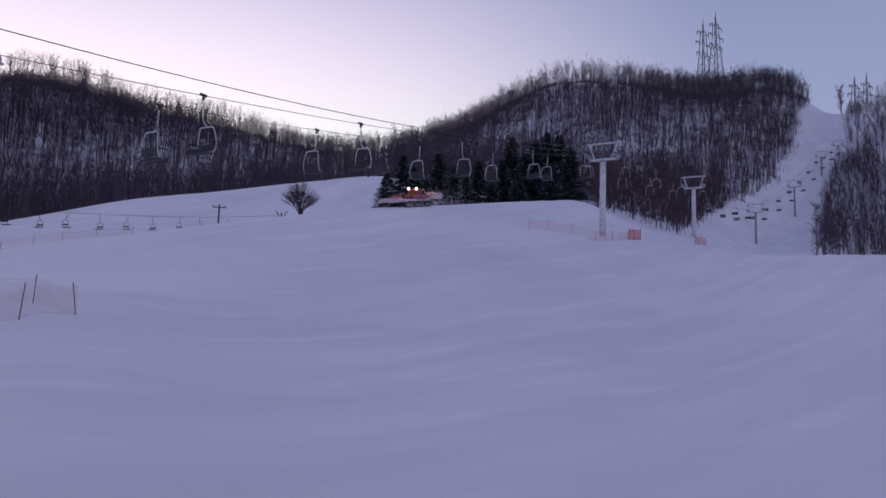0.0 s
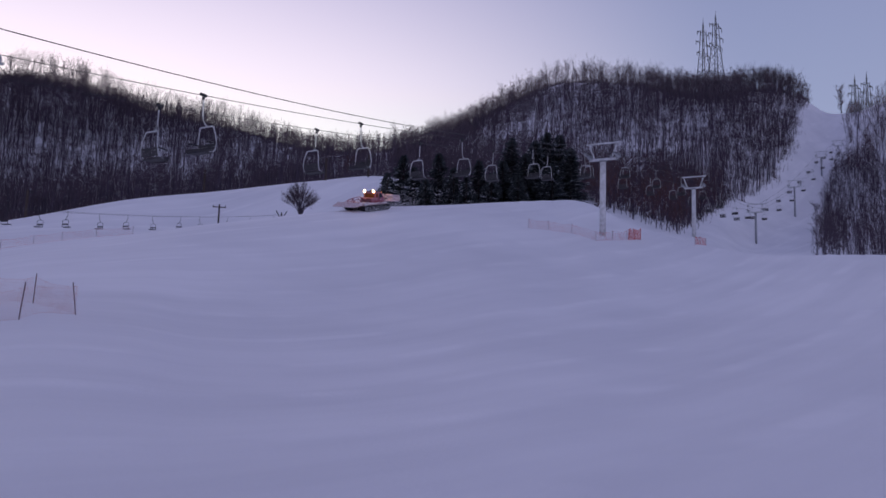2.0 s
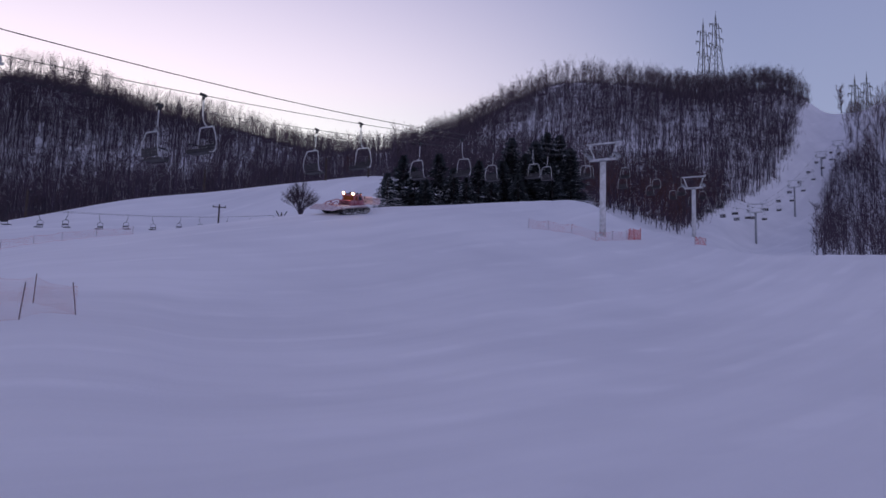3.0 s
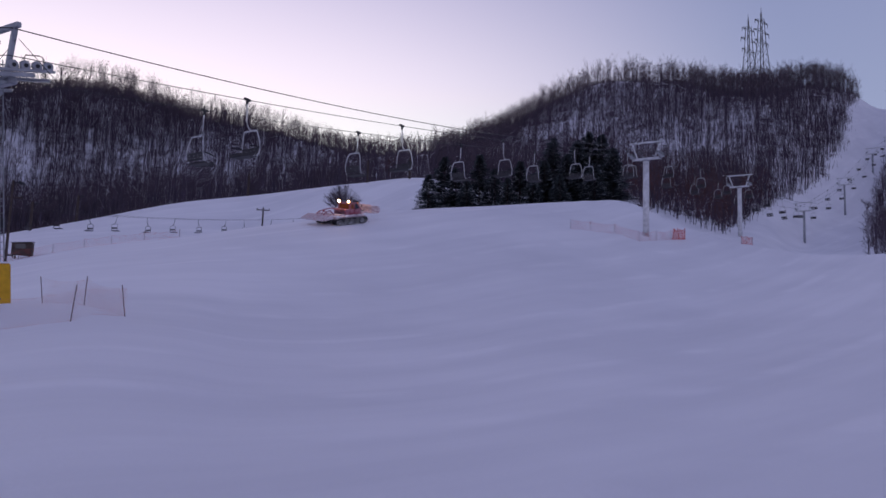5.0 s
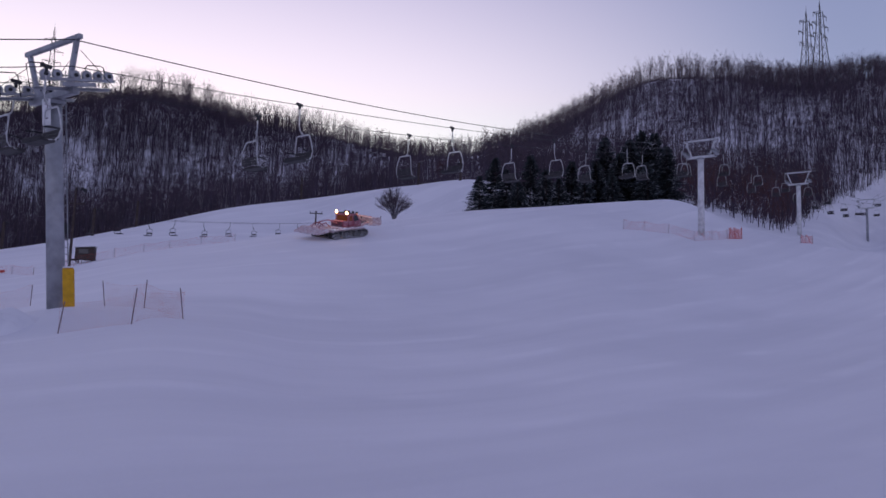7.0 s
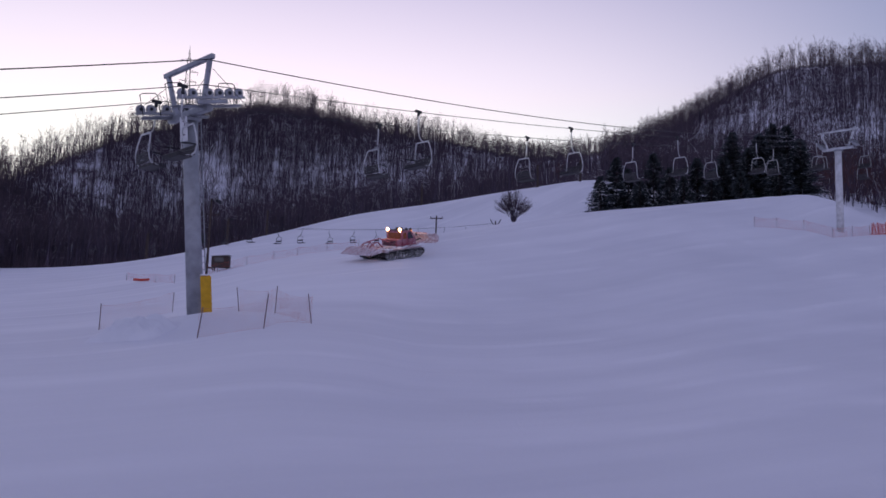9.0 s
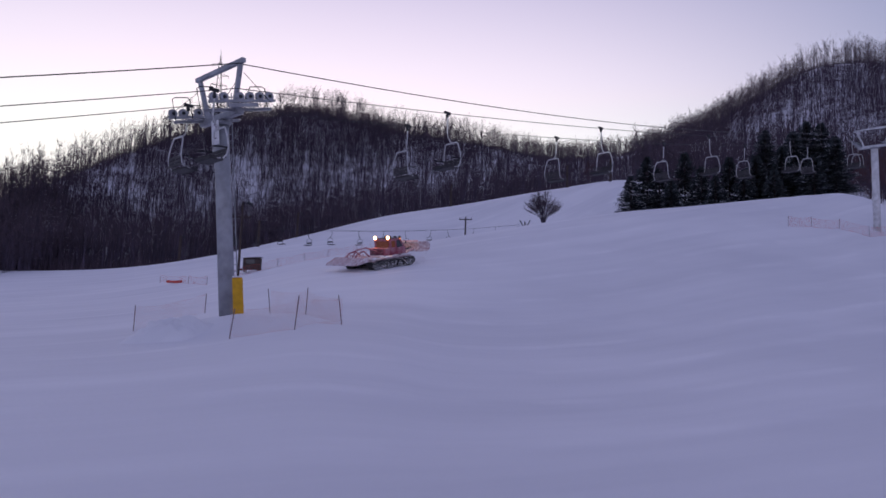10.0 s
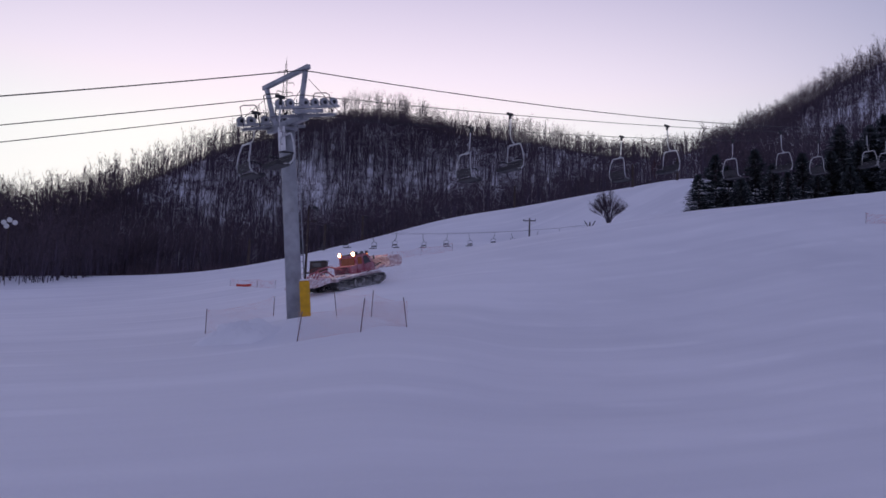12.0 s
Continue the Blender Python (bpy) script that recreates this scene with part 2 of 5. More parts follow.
# ---- building helpers ----
class Shape:
    """A mesh under construction: points and faces of one part."""
    def __init__(self):
        self.v, self.f = [], []

    def add(self, pts, faces):
        o = len(self.v)
        self.v += [tuple(p) for p in pts]
        self.f += [tuple(i + o for i in f) for f in faces]
        return self

    def box(self, c, s, m=None, ch=0.02):
        """A box with chamfered edges: centre, size."""
        h = [x / 2 for x in s]
        ch = min(ch, *(x * 0.45 for x in h))
        pts, idx = [], {}
        for sx in (-1, 1):
            for sy in (-1, 1):
                for sz in (-1, 1):
                    for ax in range(3):
                        p = [sx * (h[0] - ch), sy * (h[1] - ch), sz * (h[2] - ch)]
                        p[ax] = (sx, sy, sz)[ax] * h[ax]
                        idx[sx, sy, sz, ax] = len(pts)
                        pts.append(Vector(p))
        fs = []
        for ax in range(3):
            u, w = [(1, 2), (2, 0), (0, 1)][ax]
            for sg in (-1, 1):
                q = []
                for a, b in ((-1, -1), (1, -1), (1, 1), (-1, 1)):
                    k = [0, 0, 0]; k[ax], k[u], k[w] = sg, a, b
                    q.append(idx[k[0], k[1], k[2], ax])
                fs.append(q if sg > 0 else q[::-1])
            for a in (-1, 1):
                for b in (-1, 1):
                    k1 = [0, 0, 0]; k2 = [0, 0, 0]
                    k1[ax], k2[ax] = -1, 1
                    k1[u] = k2[u] = a; k1[w] = k2[w] = b
                    q = [idx[(*k1, u)], idx[(*k2, u)], idx[(*k2, w)], idx[(*k1, w)]]
                    fs.append(q if a * b > 0 else q[::-1])
        for sx in (-1, 1):
            for sy in (-1, 1):
                for sz in (-1, 1):
                    q = [idx[sx, sy, sz, i] for i in range(3)]
                    fs.append(q if sx * sy * sz > 0 else q[::-1])
        m = (Matrix.Translation(c) @ m.to_4x4()) if m else Matrix.Translation(c)
        return self.add([m @ p for p in pts], fs)

    def tube(self, pts, r, n=8, r2=None, close=True):
        """A round bar through points; r2: radius at its end."""
        pts = [Vector(p) for p in pts]
        r2 = r if r2 is None else r2
        rings = []
        up = Vector((0, 0, 1))
        for i, p in enumerate(pts):
            d = (pts[min(i + 1, len(pts) - 1)] - pts[max(i - 1, 0)]).normalized()
            a = d.cross(up)
            if a.length < 0.05:
                a = d.cross(Vector((1, 0, 0)))
            a.normalize()
            b = a.cross(d)
            k = r + (r2 - r) * i / max(1, len(pts) - 1)
            rings.append([p + (a * math.cos(2 * math.pi * j / n) + b * math.sin(2 * math.pi * j / n)) * k for j in range(n)])
        fs = []
        for i in range(len(rings) - 1):
            for j in range(n):
                fs.append((i * n + j, i * n + (j + 1) % n, (i + 1) * n + (j + 1) % n, (i + 1) * n + j))
        if close:
            fs.append(tuple(range(n))[::-1])
            fs.append(tuple((len(rings) - 1) * n + j for j in range(n)))
        return self.add([p for rg in rings for p in rg], fs)

    def disc(self, c, axis, r, w, n=16):
        """A wheel: centre, axle direction, radius, width, with a rounded rim."""
        a = Vector(axis).normalized()
        c = Vector(c)
        return self.spin(c, a, [(-w / 2, r * 0.25), (-w / 2, r * 0.9), (-w * 0.3, r), (w * 0.3, r), (w / 2, r * 0.9), (w / 2, r * 0.25)], n)

    def spin(self, c, a, prof, n=16):
        c, a = Vector(c), Vector(a).normalized()
        u = a.orthogonal().normalized()
        w = a.cross(u)
        pts, fs = [], []
        for h, r in prof:
            pts += [c + a * h + (u * math.cos(2 * math.pi * j / n) + w * math.sin(2 * math.pi * j / n)) * r for j in range(n)]
        for i in range(len(prof) - 1):
            fs += [(i * n + j, i * n + (j + 1) % n, (i + 1) * n + (j + 1) % n, (i + 1) * n + j) for j in range(n)]
        fs.append(tuple(range(n))[::-1]); fs.append(tuple((len(prof) - 1) * n + j for j in range(n)))
        return self.add(pts, fs)

    def prism(self, outline, y0, y1):
        """An outline in x, z drawn out from y0 to y1."""
        n = len(outline)
        pts = [(x, y0, z) for x, z in outline] + [(x, y1, z) for x, z in outline]
        fs = [tuple(range(n)), tuple(range(n, 2 * n))[::-1]]
        fs += [(i, n + i, n + (i + 1) % n, (i + 1) % n) for i in range(n)]
        return self.add(pts, fs)

    def mesh(self, name, mat, smooth=False):
        me = bpy.data.meshes.new(name)
        me.from_pydata(self.v, [], self.f)
        me.materials.append(mat)
        if smooth:
            me.polygons.foreach_set("use_smooth", [True] * len(me.polygons))
        me.update()
        return me


def part(name, shape, mat, parent=None, label="", smooth=False, at=None):
    ob = new(name, shape.mesh(name, mat, smooth))
    if parent:
        ob.parent = parent
    if at is not None:
        ob.matrix_local = at
    if label:
        tagged(ob, label)
    return ob


def thing(name, label, category, m=None, group="", kind=""):
    ob = new(name)
    ob.empty_display_size = 0.3
    if m is not None:
        ob.matrix_world = m
    return tagged(ob, label, category, group, kind)


def bulk(name, verts, faces, mats, matidx=None, smooth=False):
    """One big mesh of triangles from arrays."""
    me = bpy.data.meshes.new(name)
    verts = np.asarray(verts, np.float32); faces = np.asarray(faces, np.int32)
    k = faces.shape[1]
    me.vertices.add(len(verts)); me.vertices.foreach_set("co", verts.ravel())
    me.loops.add(faces.size); me.loops.foreach_set("vertex_index", faces.ravel())
    me.polygons.add(len(faces))
    me.polygons.foreach_set("loop_start", np.arange(0, faces.size, k, dtype=np.int32))
    me.polygons.foreach_set("loop_total", np.full(len(faces), k, np.int32))
    for m in mats:
        me.materials.append(m)
    if matidx is not None:
        me.polygons.foreach_set("material_index", np.asarray(matidx, np.int32))
    me.polygons.foreach_set("use_smooth", np.full(len(faces), smooth))
    me.update(calc_edges=True)
    return new(name, me)


# ---- the ground: a piste rising to a crest, a hollow behind it, wooded flanks ----
# compass bearings from the foot of the piste, degrees to the west of the valley's axis,
# and along each: distance and slope angle of the crest, the hollow, the upper edge of the snow, the ridge
BEARING = [-180, -75, -40, -29, -27.2, -25.8, -24.2, -21.5, -18, -13.6, -9, -4.5, 0, 4.5, 9, 16, 21, 27.5, 34.5, 40, 50, 75, 180]
CREST_R = [95, 95, 95, 95, 97, 99, 101, 105, 112, 120, 128, 124, 120, 118, 110, 100, 95, 95, 95, 95, 95, 95, 95]
CREST_E = [0.5, 2, 5.5, 7.1, 7.15, 7.2, 7.2, 7.3, 7.9, 9.2, 11.1, 10.9, 10.5, 10.1, 9.5, 8.3, 7.3, 6.2, 4.5, 3.4, 2.2, 0.8, 0.5]
HOLLOW_R = [130, 130, 130, 132, 132, 132, 132, 134, 138, 142, 146, 142, 142, 142, 140, 140, 130, 120, 115, 115, 115, 115, 130]
HOLLOW_E = [0.5, 2, 4.8, 6.0, 6.0, 6.0, 6.2, 6.6, 7.6, 8.8, 10.1, 10.0, 9.7, 9.2, 8.5, 7.5, 7.1, 6.4, 5.0, 4.0, 2.9, 1.0, 0.5]
EDGE_R = [230, 230, 230, 215, 218, 220, 224, 224, 165, 175, 178, 180, 182, 186, 190, 195, 190, 180, 165, 155, 150, 150, 230]
EDGE_E = [0.8, 3, 6.5, 7.4, 7.5, 7.6, 7.7, 7.7, 8.5, 9.8, 11.0, 11.2, 11.6, 12.4, 11.8, 10.5, 9.6, 7.7, 5.7, 4.8, 3.9, 1.5, 0.8]
GULLY_R = [270, 260, 265, 262, 272, 280, 278, 255, 215, 225, 228, 225, 222, 226, 230, 232, 228, 215, 200, 185, 175, 190, 280]
GULLY_E = [1.0, 5, 8.6, 9.5, 9.4, 9.3, 9.6, 9.6, 10.0, 11.6, 12.4, 12.2, 12.0, 11.2, 10.4, 9.2, 8.5, 6.9, 4.9, 4.5, 4.2, 2.0, 1.0]
RIDGE_R = [450, 350, 400, 440, 470, 480, 440, 420, 420, 420, 420, 430, 450, 480, 460, 400, 400, 380, 330, 290, 235, 300, 450]
RIDGE_E = [2, 10, 17.0, 16.5, 16.0, 16.0, 17.0, 17.9, 17.9, 18.8, 18.9, 17.5, 15.2, 14.0, 13.7, 15.0, 15.5, 16.4, 14.1, 11.9, 7.2, 5, 2]
# how the piste steepens towards the crest: gentle at its foot, rounded at its top
FOOT = [1.5, 1.6, 1.7, 1.8, 1.8, 1.8, 1.8, 1.8, 1.85, 1.9, 1.9, 2.0, 2.2, 2.3, 2.3, 2.1, 1.65, 1.36, 1.3, 1.3, 1.3, 1.3, 1.5]
TOP = [1.0, 1.0, 1.0, 1.0, 1.0, 1.0, 1.0, 1.0, 1.0, 1.0, 1.0, 1.2, 1.45, 1.6, 1.6, 1.52, 1.27, 1.1, 1.0, 1.0, 1.0, 1.0, 1.0]


def smooth_table(x, xs, ys):
    """Monotone cubic through a table."""
    xs, ys = np.asarray(xs, float), np.asarray(ys, float)
    d = np.diff(ys) / np.diff(xs)
    m = np.zeros(len(xs))
    ok = d[:-1] * d[1:] > 0
    m[1:-1][ok] = 2 * d[:-1][ok] * d[1:][ok] / (d[:-1][ok] + d[1:][ok])
    i = np.clip(np.searchsorted(xs, x) - 1, 0, len(xs) - 2)
    h = xs[i + 1] - xs[i]
    t = (x - xs[i]) / h
    return ys[i] * (1 + 2 * t) * (1 - t) ** 2 + m[i] * h * t * (1 - t) ** 2 + ys[i + 1] * t * t * (3 - 2 * t) + m[i + 1] * h * t * t * (t - 1)


_KNOT = [smooth_table(np.linspace(-180, 180, 3601), BEARING, v) for v in (CREST_R, CREST_E, HOLLOW_R, HOLLOW_E, EDGE_R, EDGE_E, GULLY_R, GULLY_E, RIDGE_R, RIDGE_E, FOOT, TOP)]
_KNOT = [np.convolve(np.r_[k[-6:], k, k[:6]], np.ones(13) / 13, "valid") for k in _KNOT]


def waves(x, y):
    """Gentle unevenness of the packed snow."""
    u, v = x * 0.62 + y * 0.785, x * 0.785 - y * 0.62
    return 0.03 * np.sin(x * 0.07 + 1.0) * np.sin(y * 0.05 - x * 0.03) + 0.006 * np.sin(v * 1.35 + 0.6 * np.sin(u * 0.11)) * (0.6 + 0.4 * np.sin(u * 0.17 + v * 0.4))


TOWER_FOOT = (-20.0, 32.35)


def ground(x, y):
    x, y = np.asarray(x, float), np.asarray(y, float)
    r = np.hypot(x, y) + 1e-6
    az = np.degrees(np.arctan2(-x, y))
    k = [np.interp(az, np.linspace(-180, 180, 3601), v) for v in _KNOT]
    zs = [k[i] * np.tan(np.radians(k[i + 1])) + 1.7 for i in (0, 2, 4, 6, 8)]
    rs = [k[i] for i in (0, 2, 4, 6, 8)]
    p = k[10]
    t = np.clip((r - 8) / (rs[0] - 8), 0, None)
    near = zs[0] * (1 - np.clip(1 - np.minimum(t, 1.0) ** p, 0, 1) ** k[11])
    # slopes at the knots, for a smooth line over crest, hollow, edge and ridge
    s = [(zs[i + 1] - zs[i]) / (rs[i + 1] - rs[i]) for i in range(4)]
    def mean(a, b):
        return np.where(a * b > 0, 2 * a * b / (a + b + 1e-9), 0.0)
    s0 = zs[0] * p / (rs[0] - 8)
    m = [mean(s0, s[0]), mean(s[0], s[1]), mean(s[1], s[2]), mean(s[2], s[3]), 0.65 * s[3]]
    z = near
    for i in range(4):
        h = rs[i + 1] - rs[i]
        u = np.clip((r - rs[i]) / h, 0, 1)
        seg = zs[i] * (1 + 2 * u) * (1 - u) ** 2 + m[i] * h * u * (1 - u) ** 2 + zs[i + 1] * u * u * (3 - 2 * u) + m[i + 1] * h * u * u * (u - 1)
        z = np.where(r > rs[i], seg, z)
    far = zs[4] - np.minimum(0.40 * (r - rs[4]), zs[4] + 20)
    z = np.where(r > rs[4], far, z)
    # the snow heaped round the lift tower's foot
    dx, dy = x - TOWER_FOOT[0], y - TOWER_FOOT[1]
    z = z + 0.66 * np.exp(-((dx - 0.2) ** 2 / 7.0 + (dy + 0.9) ** 2 / 4.0))
    z = z + 0.30 * np.exp(-((dx - 3.2) ** 2 / 6.0 + (dy + 1.6) ** 2 / 2.5))
    w = np.clip(r / 12, 0, 1)
    rough = np.clip((r - 200) / 60, 0, 1)
    return z + w * waves(x, y) + rough * 1.5 * np.sin(x * 0.05 + 2) * np.sin(y * 0.043) 


def gz(x, y):
    return float(ground(np.array([x]), np.array([y]))[0])


def polar(az, r, up=0.0):
    """A place on the ground by bearing and distance."""
    x, y = -r * math.sin(radians(az)), r * math.cos(radians(az))
    return Vector((x, y, gz(x, y) + up))


def build_ground():
    az = np.radians(np.r_[np.arange(-180, -62, 2.0), np.arange(-62, 62, 0.34), np.arange(62, 180, 2.0)])
    r = np.r_[0.0, 0.6, np.geomspace(1.5, 60, 90), np.arange(61, 200, 1.6), np.arange(202, 500, 4.0), np.geomspace(510, 4200, 25)]
    A, R = np.meshgrid(az, r)
    X, Y = -R * np.sin(A), R * np.cos(A)
    Z = ground(X, Y)
    n, k = A.shape
    v = np.c_[X.ravel(), Y.ravel(), Z.ravel()]
    i = np.arange(n - 1)[:, None] * k
    j = np.arange(k)[None, :]
    a, b = i + j, i + (j + 1) % k
    f = np.stack([a, b, b + k, a + k], -1).reshape(-1, 4)[:, ::-1]
    v = np.vstack([v, [[0, 0, gz(0, 0.01)]]])
    ob = bulk("ground", v, f, [SNOW], smooth=True)
    return tagged(ob, "groomed snow slope with faint grooming strips and wooded flanks", "snow", kind="structure")


build_ground()

# ---- woods on the flanks ----
def bare_tree(seed, height=13.0, limbs=12, twigs=90, spread=0.24, low=0.35, lean=0.04, segs=4, fork=True, rise=1.0, fine=0.0):
    """Triangles of one leafless tree: trunk, limbs, twig sprays. Returns points, faces, material numbers."""
    rg = np.random.default_rng(seed)
    V, F, M = [], [], []

    def bar(p, q, r0, r1, mat):
        p, q = np.asarray(p), np.asarray(q)
        d = q - p; d = d / (np.linalg.norm(d) + 1e-9)
        a = np.cross(d, [0.3, 0.8, 0.2] if abs(d[2]) > 0.7 else [0, 0, 1.0]); a /= np.linalg.norm(a) + 1e-9
        b = np.cross(d, a)
        o = len(V)
        for c, r in ((p, r0), (q, r1)):
            for k in range(3):
                t = 2.094 * k
                V.append(c + (a * math.cos(t) + b * math.sin(t)) * r)
        for k in range(3):
            n = (k + 1) % 3
            F.append((o + k, o + n, o + 3 + n)); F.append((o + k, o + 3 + n, o + 3 + k)); M.extend((mat, mat))

    n = segs
    line = [np.array([0, 0, -0.6])]
    drift = rg.normal(0, lean, 2)
    for i in range(1, n + 1):
        t = i / n
        line.append(np.array([*(drift * height * t + rg.normal(0, 0.012 * height, 2)), height * t]))
    rad = [0.0125 * height * (1 - 0.88 * i / n) for i in range(n + 1)]
    for i in range(n):
        bar(line[i], line[i + 1], rad[i], rad[i + 1], 0)
    tips = []
    for i in range(limbs):
        t = low + (0.95 - low) * (i + rg.random()) / limbs
        k = min(int(t * n), n - 1)
        p = line[k] + (line[k + 1] - line[k]) * (t * n - k)
        a = rg.random() * 6.283
        up = rg.uniform(0.7, 1.5) * rise
        ln = height * spread * (1.15 - 0.55 * t) * rg.uniform(0.7, 1.25)
        d = np.array([math.cos(a), math.sin(a), up]); d /= np.linalg.norm(d)
        mid = p + d * ln * 0.5
        d2 = d + np.array([0, 0, 0.35]) + rg.normal(0, 0.15, 3); d2 /= np.linalg.norm(d2)
        end = mid + d2 * ln * 0.6
        r = 0.0045 * height * (1.2 - t)
        if fork:
            bar(p, mid, r, r * 0.6, 0); bar(mid, end, r * 0.6, r * 0.15, 0)
        else:
            for s in (np.array([-d[1], d[0], 0.0]), np.array([0.0, 0.0, 1.0])):
                o = len(V)
                V.extend((p - s * r, p + s * r, end))
                F.append((o, o + 1, o + 2)); M.append(0)
        tips.append((p, mid, end))
    tips.append((line[-3], line[-2], line[-1]))
    for i in range(twigs):
        p, m, e = tips[rg.integers(len(tips))]
        t = rg.random()
        base = m + (e - m) * t if rg.random() < 0.65 else p + (m - p) * (0.4 + 0.6 * t)
        d = rg.normal(0, 0.55, 3) + np.array([0, 0, 0.75]); d /= np.linalg.norm(d)
        ln = height * rg.uniform(0.06, 0.15)
        s = np.cross(d, rg.normal(0, 1, 3)); s /= np.linalg.norm(s) + 1e-9
        w = (fine or (0.0038 if not fork else 0.0040)) * height
        o = len(V)
        V.extend((base - s * w, base + s * w, base + d * ln))
        F.append((o, o + 1, o + 2)); M.append(1)
    return np.array(V, np.float32), np.array(F, np.int32), np.array(M, np.int32)


def shade_brush(seed):
    """A patch of saplings: upright slivers, added to darken snow that lies in shade."""
    rg = np.random.default_rng(seed)
    V, F = [], []
    for k in range(20):
        p = np.array([*rg.normal(0, 1.4, 2), -0.3])
        d = np.array([*rg.normal(0, 0.16, 2), 1.0]) * rg.uniform(0.9, 3.2)
        a = rg.random() * 3.14
        w = np.array([math.cos(a), math.sin(a), 0]) * rg.uniform(0.03, 0.075)
        o = len(V)
        V += [p - w, p + w, p + d]
        F.append((o, o + 1, o + 2))
    return np.array(V, np.float32), np.array(F, np.int32), np.zeros(len(F), np.int32)


def plant(name, label, templates, places, mats, seed):
    """Many trees in one mesh. places: rows of x, y, scale."""
    rg = np.random.default_rng(seed)
    which = rg.integers(len(templates), size=len(places))
    zz = ground(places[:, 0], places[:, 1])
    VV, FF, MM, o = [], [], [], 0
    for k, (V, F, M) in enumerate(templates):
        sel = np.where(which == k)[0]
        if not len(sel):
            continue
        a = rg.uniform(0, 6.283, len(sel))
        c, s, sc = np.cos(a), np.sin(a), np.maximum(places[sel, 2], 0.75)  # low growth stays bushy
        tall = places[sel, 2] * rg.uniform(0.9, 1.15, len(sel))
        X = (V[None, :, 0] * c[:, None] - V[None, :, 1] * s[:, None]) * sc[:, None] + places[sel, 0][:, None]
        Y = (V[None, :, 0] * s[:, None] + V[None, :, 1] * c[:, None]) * sc[:, None] + places[sel, 1][:, None]
        Z = V[None, :, 2] * tall[:, None] + zz[sel][:, None]
        VV.append(np.stack([X, Y, Z], -1).reshape(-1, 3))
        FF.append((F[None] + (np.arange(len(sel)) * len(V))[:, None, None]).reshape(-1, 3) + o)
        MM.append(np.tile(M, len(sel)))
        o += len(sel) * len(V)
    ob = bulk(name, np.vstack(VV), np.vstack(FF), mats, np.concatenate(MM))
    return tagged(ob, label, "trees", kind="stuff")


def table_at(az, v):
    return np.interp(az, np.linspace(-180, 180, 3601), v)


def in_clearing(az, r):
    """The upper piste that climbs between the woods, and the open snow on the western flank."""
    lo = np.interp(r, [200, 225, 260, 300, 350, 400, 450, 620], [-24.6, -24.7, -25.0, -25.3, -26.0, -26.6, -26.8, -27.0])
    hi = np.interp(r, [180, 215, 260, 300, 350, 450, 620], [-16.8, -18.0, -20.4, -22.2, -23.6, -24.6, -25.2])
    piste = (az > lo) & (az < hi) & (r < 620)
    wob = 0.5 * np.sin(az * 2.3) + 0.4 * np.sin(az * 5.1 + r * 0.11)
    thin = np.sin(az * 31.0 + r * 7.7) > -0.55
    patch = (((az - 31.4) / 1.5) ** 2 + ((r - 284) / 9 + wob) ** 2 < 1) & thin
    patch2 = (((az - 40.4) / 3.2) ** 2 + ((r - 254) / 9 + wob) ** 2 < 1) & thin
    patch3 = (((az + 9.6) / 3.8) ** 2 + ((r - 396) / 18 + wob) ** 2 < 1) & thin
    return piste | patch | patch2 | patch3


def scatter(count, az0, az1, seed, back=38.0, front=0.0, bias=1.0, full=9.6):
    """Places of trees: x, y, size. full: height of the tree at size 1; it stays low under an open ridge."""
    rg = np.random.default_rng(seed)
    az = rg.uniform(az0, az1, count * 3)
    e, q = table_at(az, _KNOT[4]) + 4 + front, table_at(az, _KNOT[8]) + back
    r = np.sqrt(e ** 2 + (q ** 2 - e ** 2) * rg.random(len(az)) ** bias)
    x, y = -r * np.sin(np.radians(az)), r * np.cos(np.radians(az))
    # stands and gaps
    den = 0.5 + 0.5 * np.sin(x * 0.055 + 1.3 * np.sin(y * 0.03)) * np.sin(y * 0.05 + 1.1 * np.sin(x * 0.04))
    broad = 0.5 + 0.5 * np.sin(x * 0.021 + 2.0 * np.sin(y * 0.017)) * np.sin(y * 0.024 + 1.5 * np.sin(x * 0.019))
    keep = np.where(az > 8, 0.45, 0.2) + 0.45 * den + 0.45 * broad
    # young low growth under the open ridges, and a paler part of the western flank
    ridge = table_at(az, _KNOT[8])
    open_ridge = np.interp(az, [-16, -13, -3, 2, 6, 30, 35], [0.0, 1.0, 1.0, 0.35, 1.0, 1.0, 0.0])
    keep = keep * (1 - 0.25 * np.exp(-((az - 21.5) / 4.5) ** 2 - ((r - 325) / 40) ** 2))
    keep = keep + 0.6 * np.exp(-((az - 26.5) / 3) ** 2) - 0.15 * np.exp(-((az - 14) / 5) ** 2)
    ok = (rg.random(len(az)) < keep) & ~in_clearing(az, r)
    # keep the hollow's snow free of trees
    i = np.where(ok)[0][:count]
    size = rg.triangular(0.5, 0.95, 1.35, len(i))
    cap = (1.8 + np.clip(0.20 * (ridge[i] - r[i]), -0.5, None)) / full
    low = np.minimum(size, cap)
    return np.c_[x[i], y[i], size + (low - size) * open_ridge[i]]


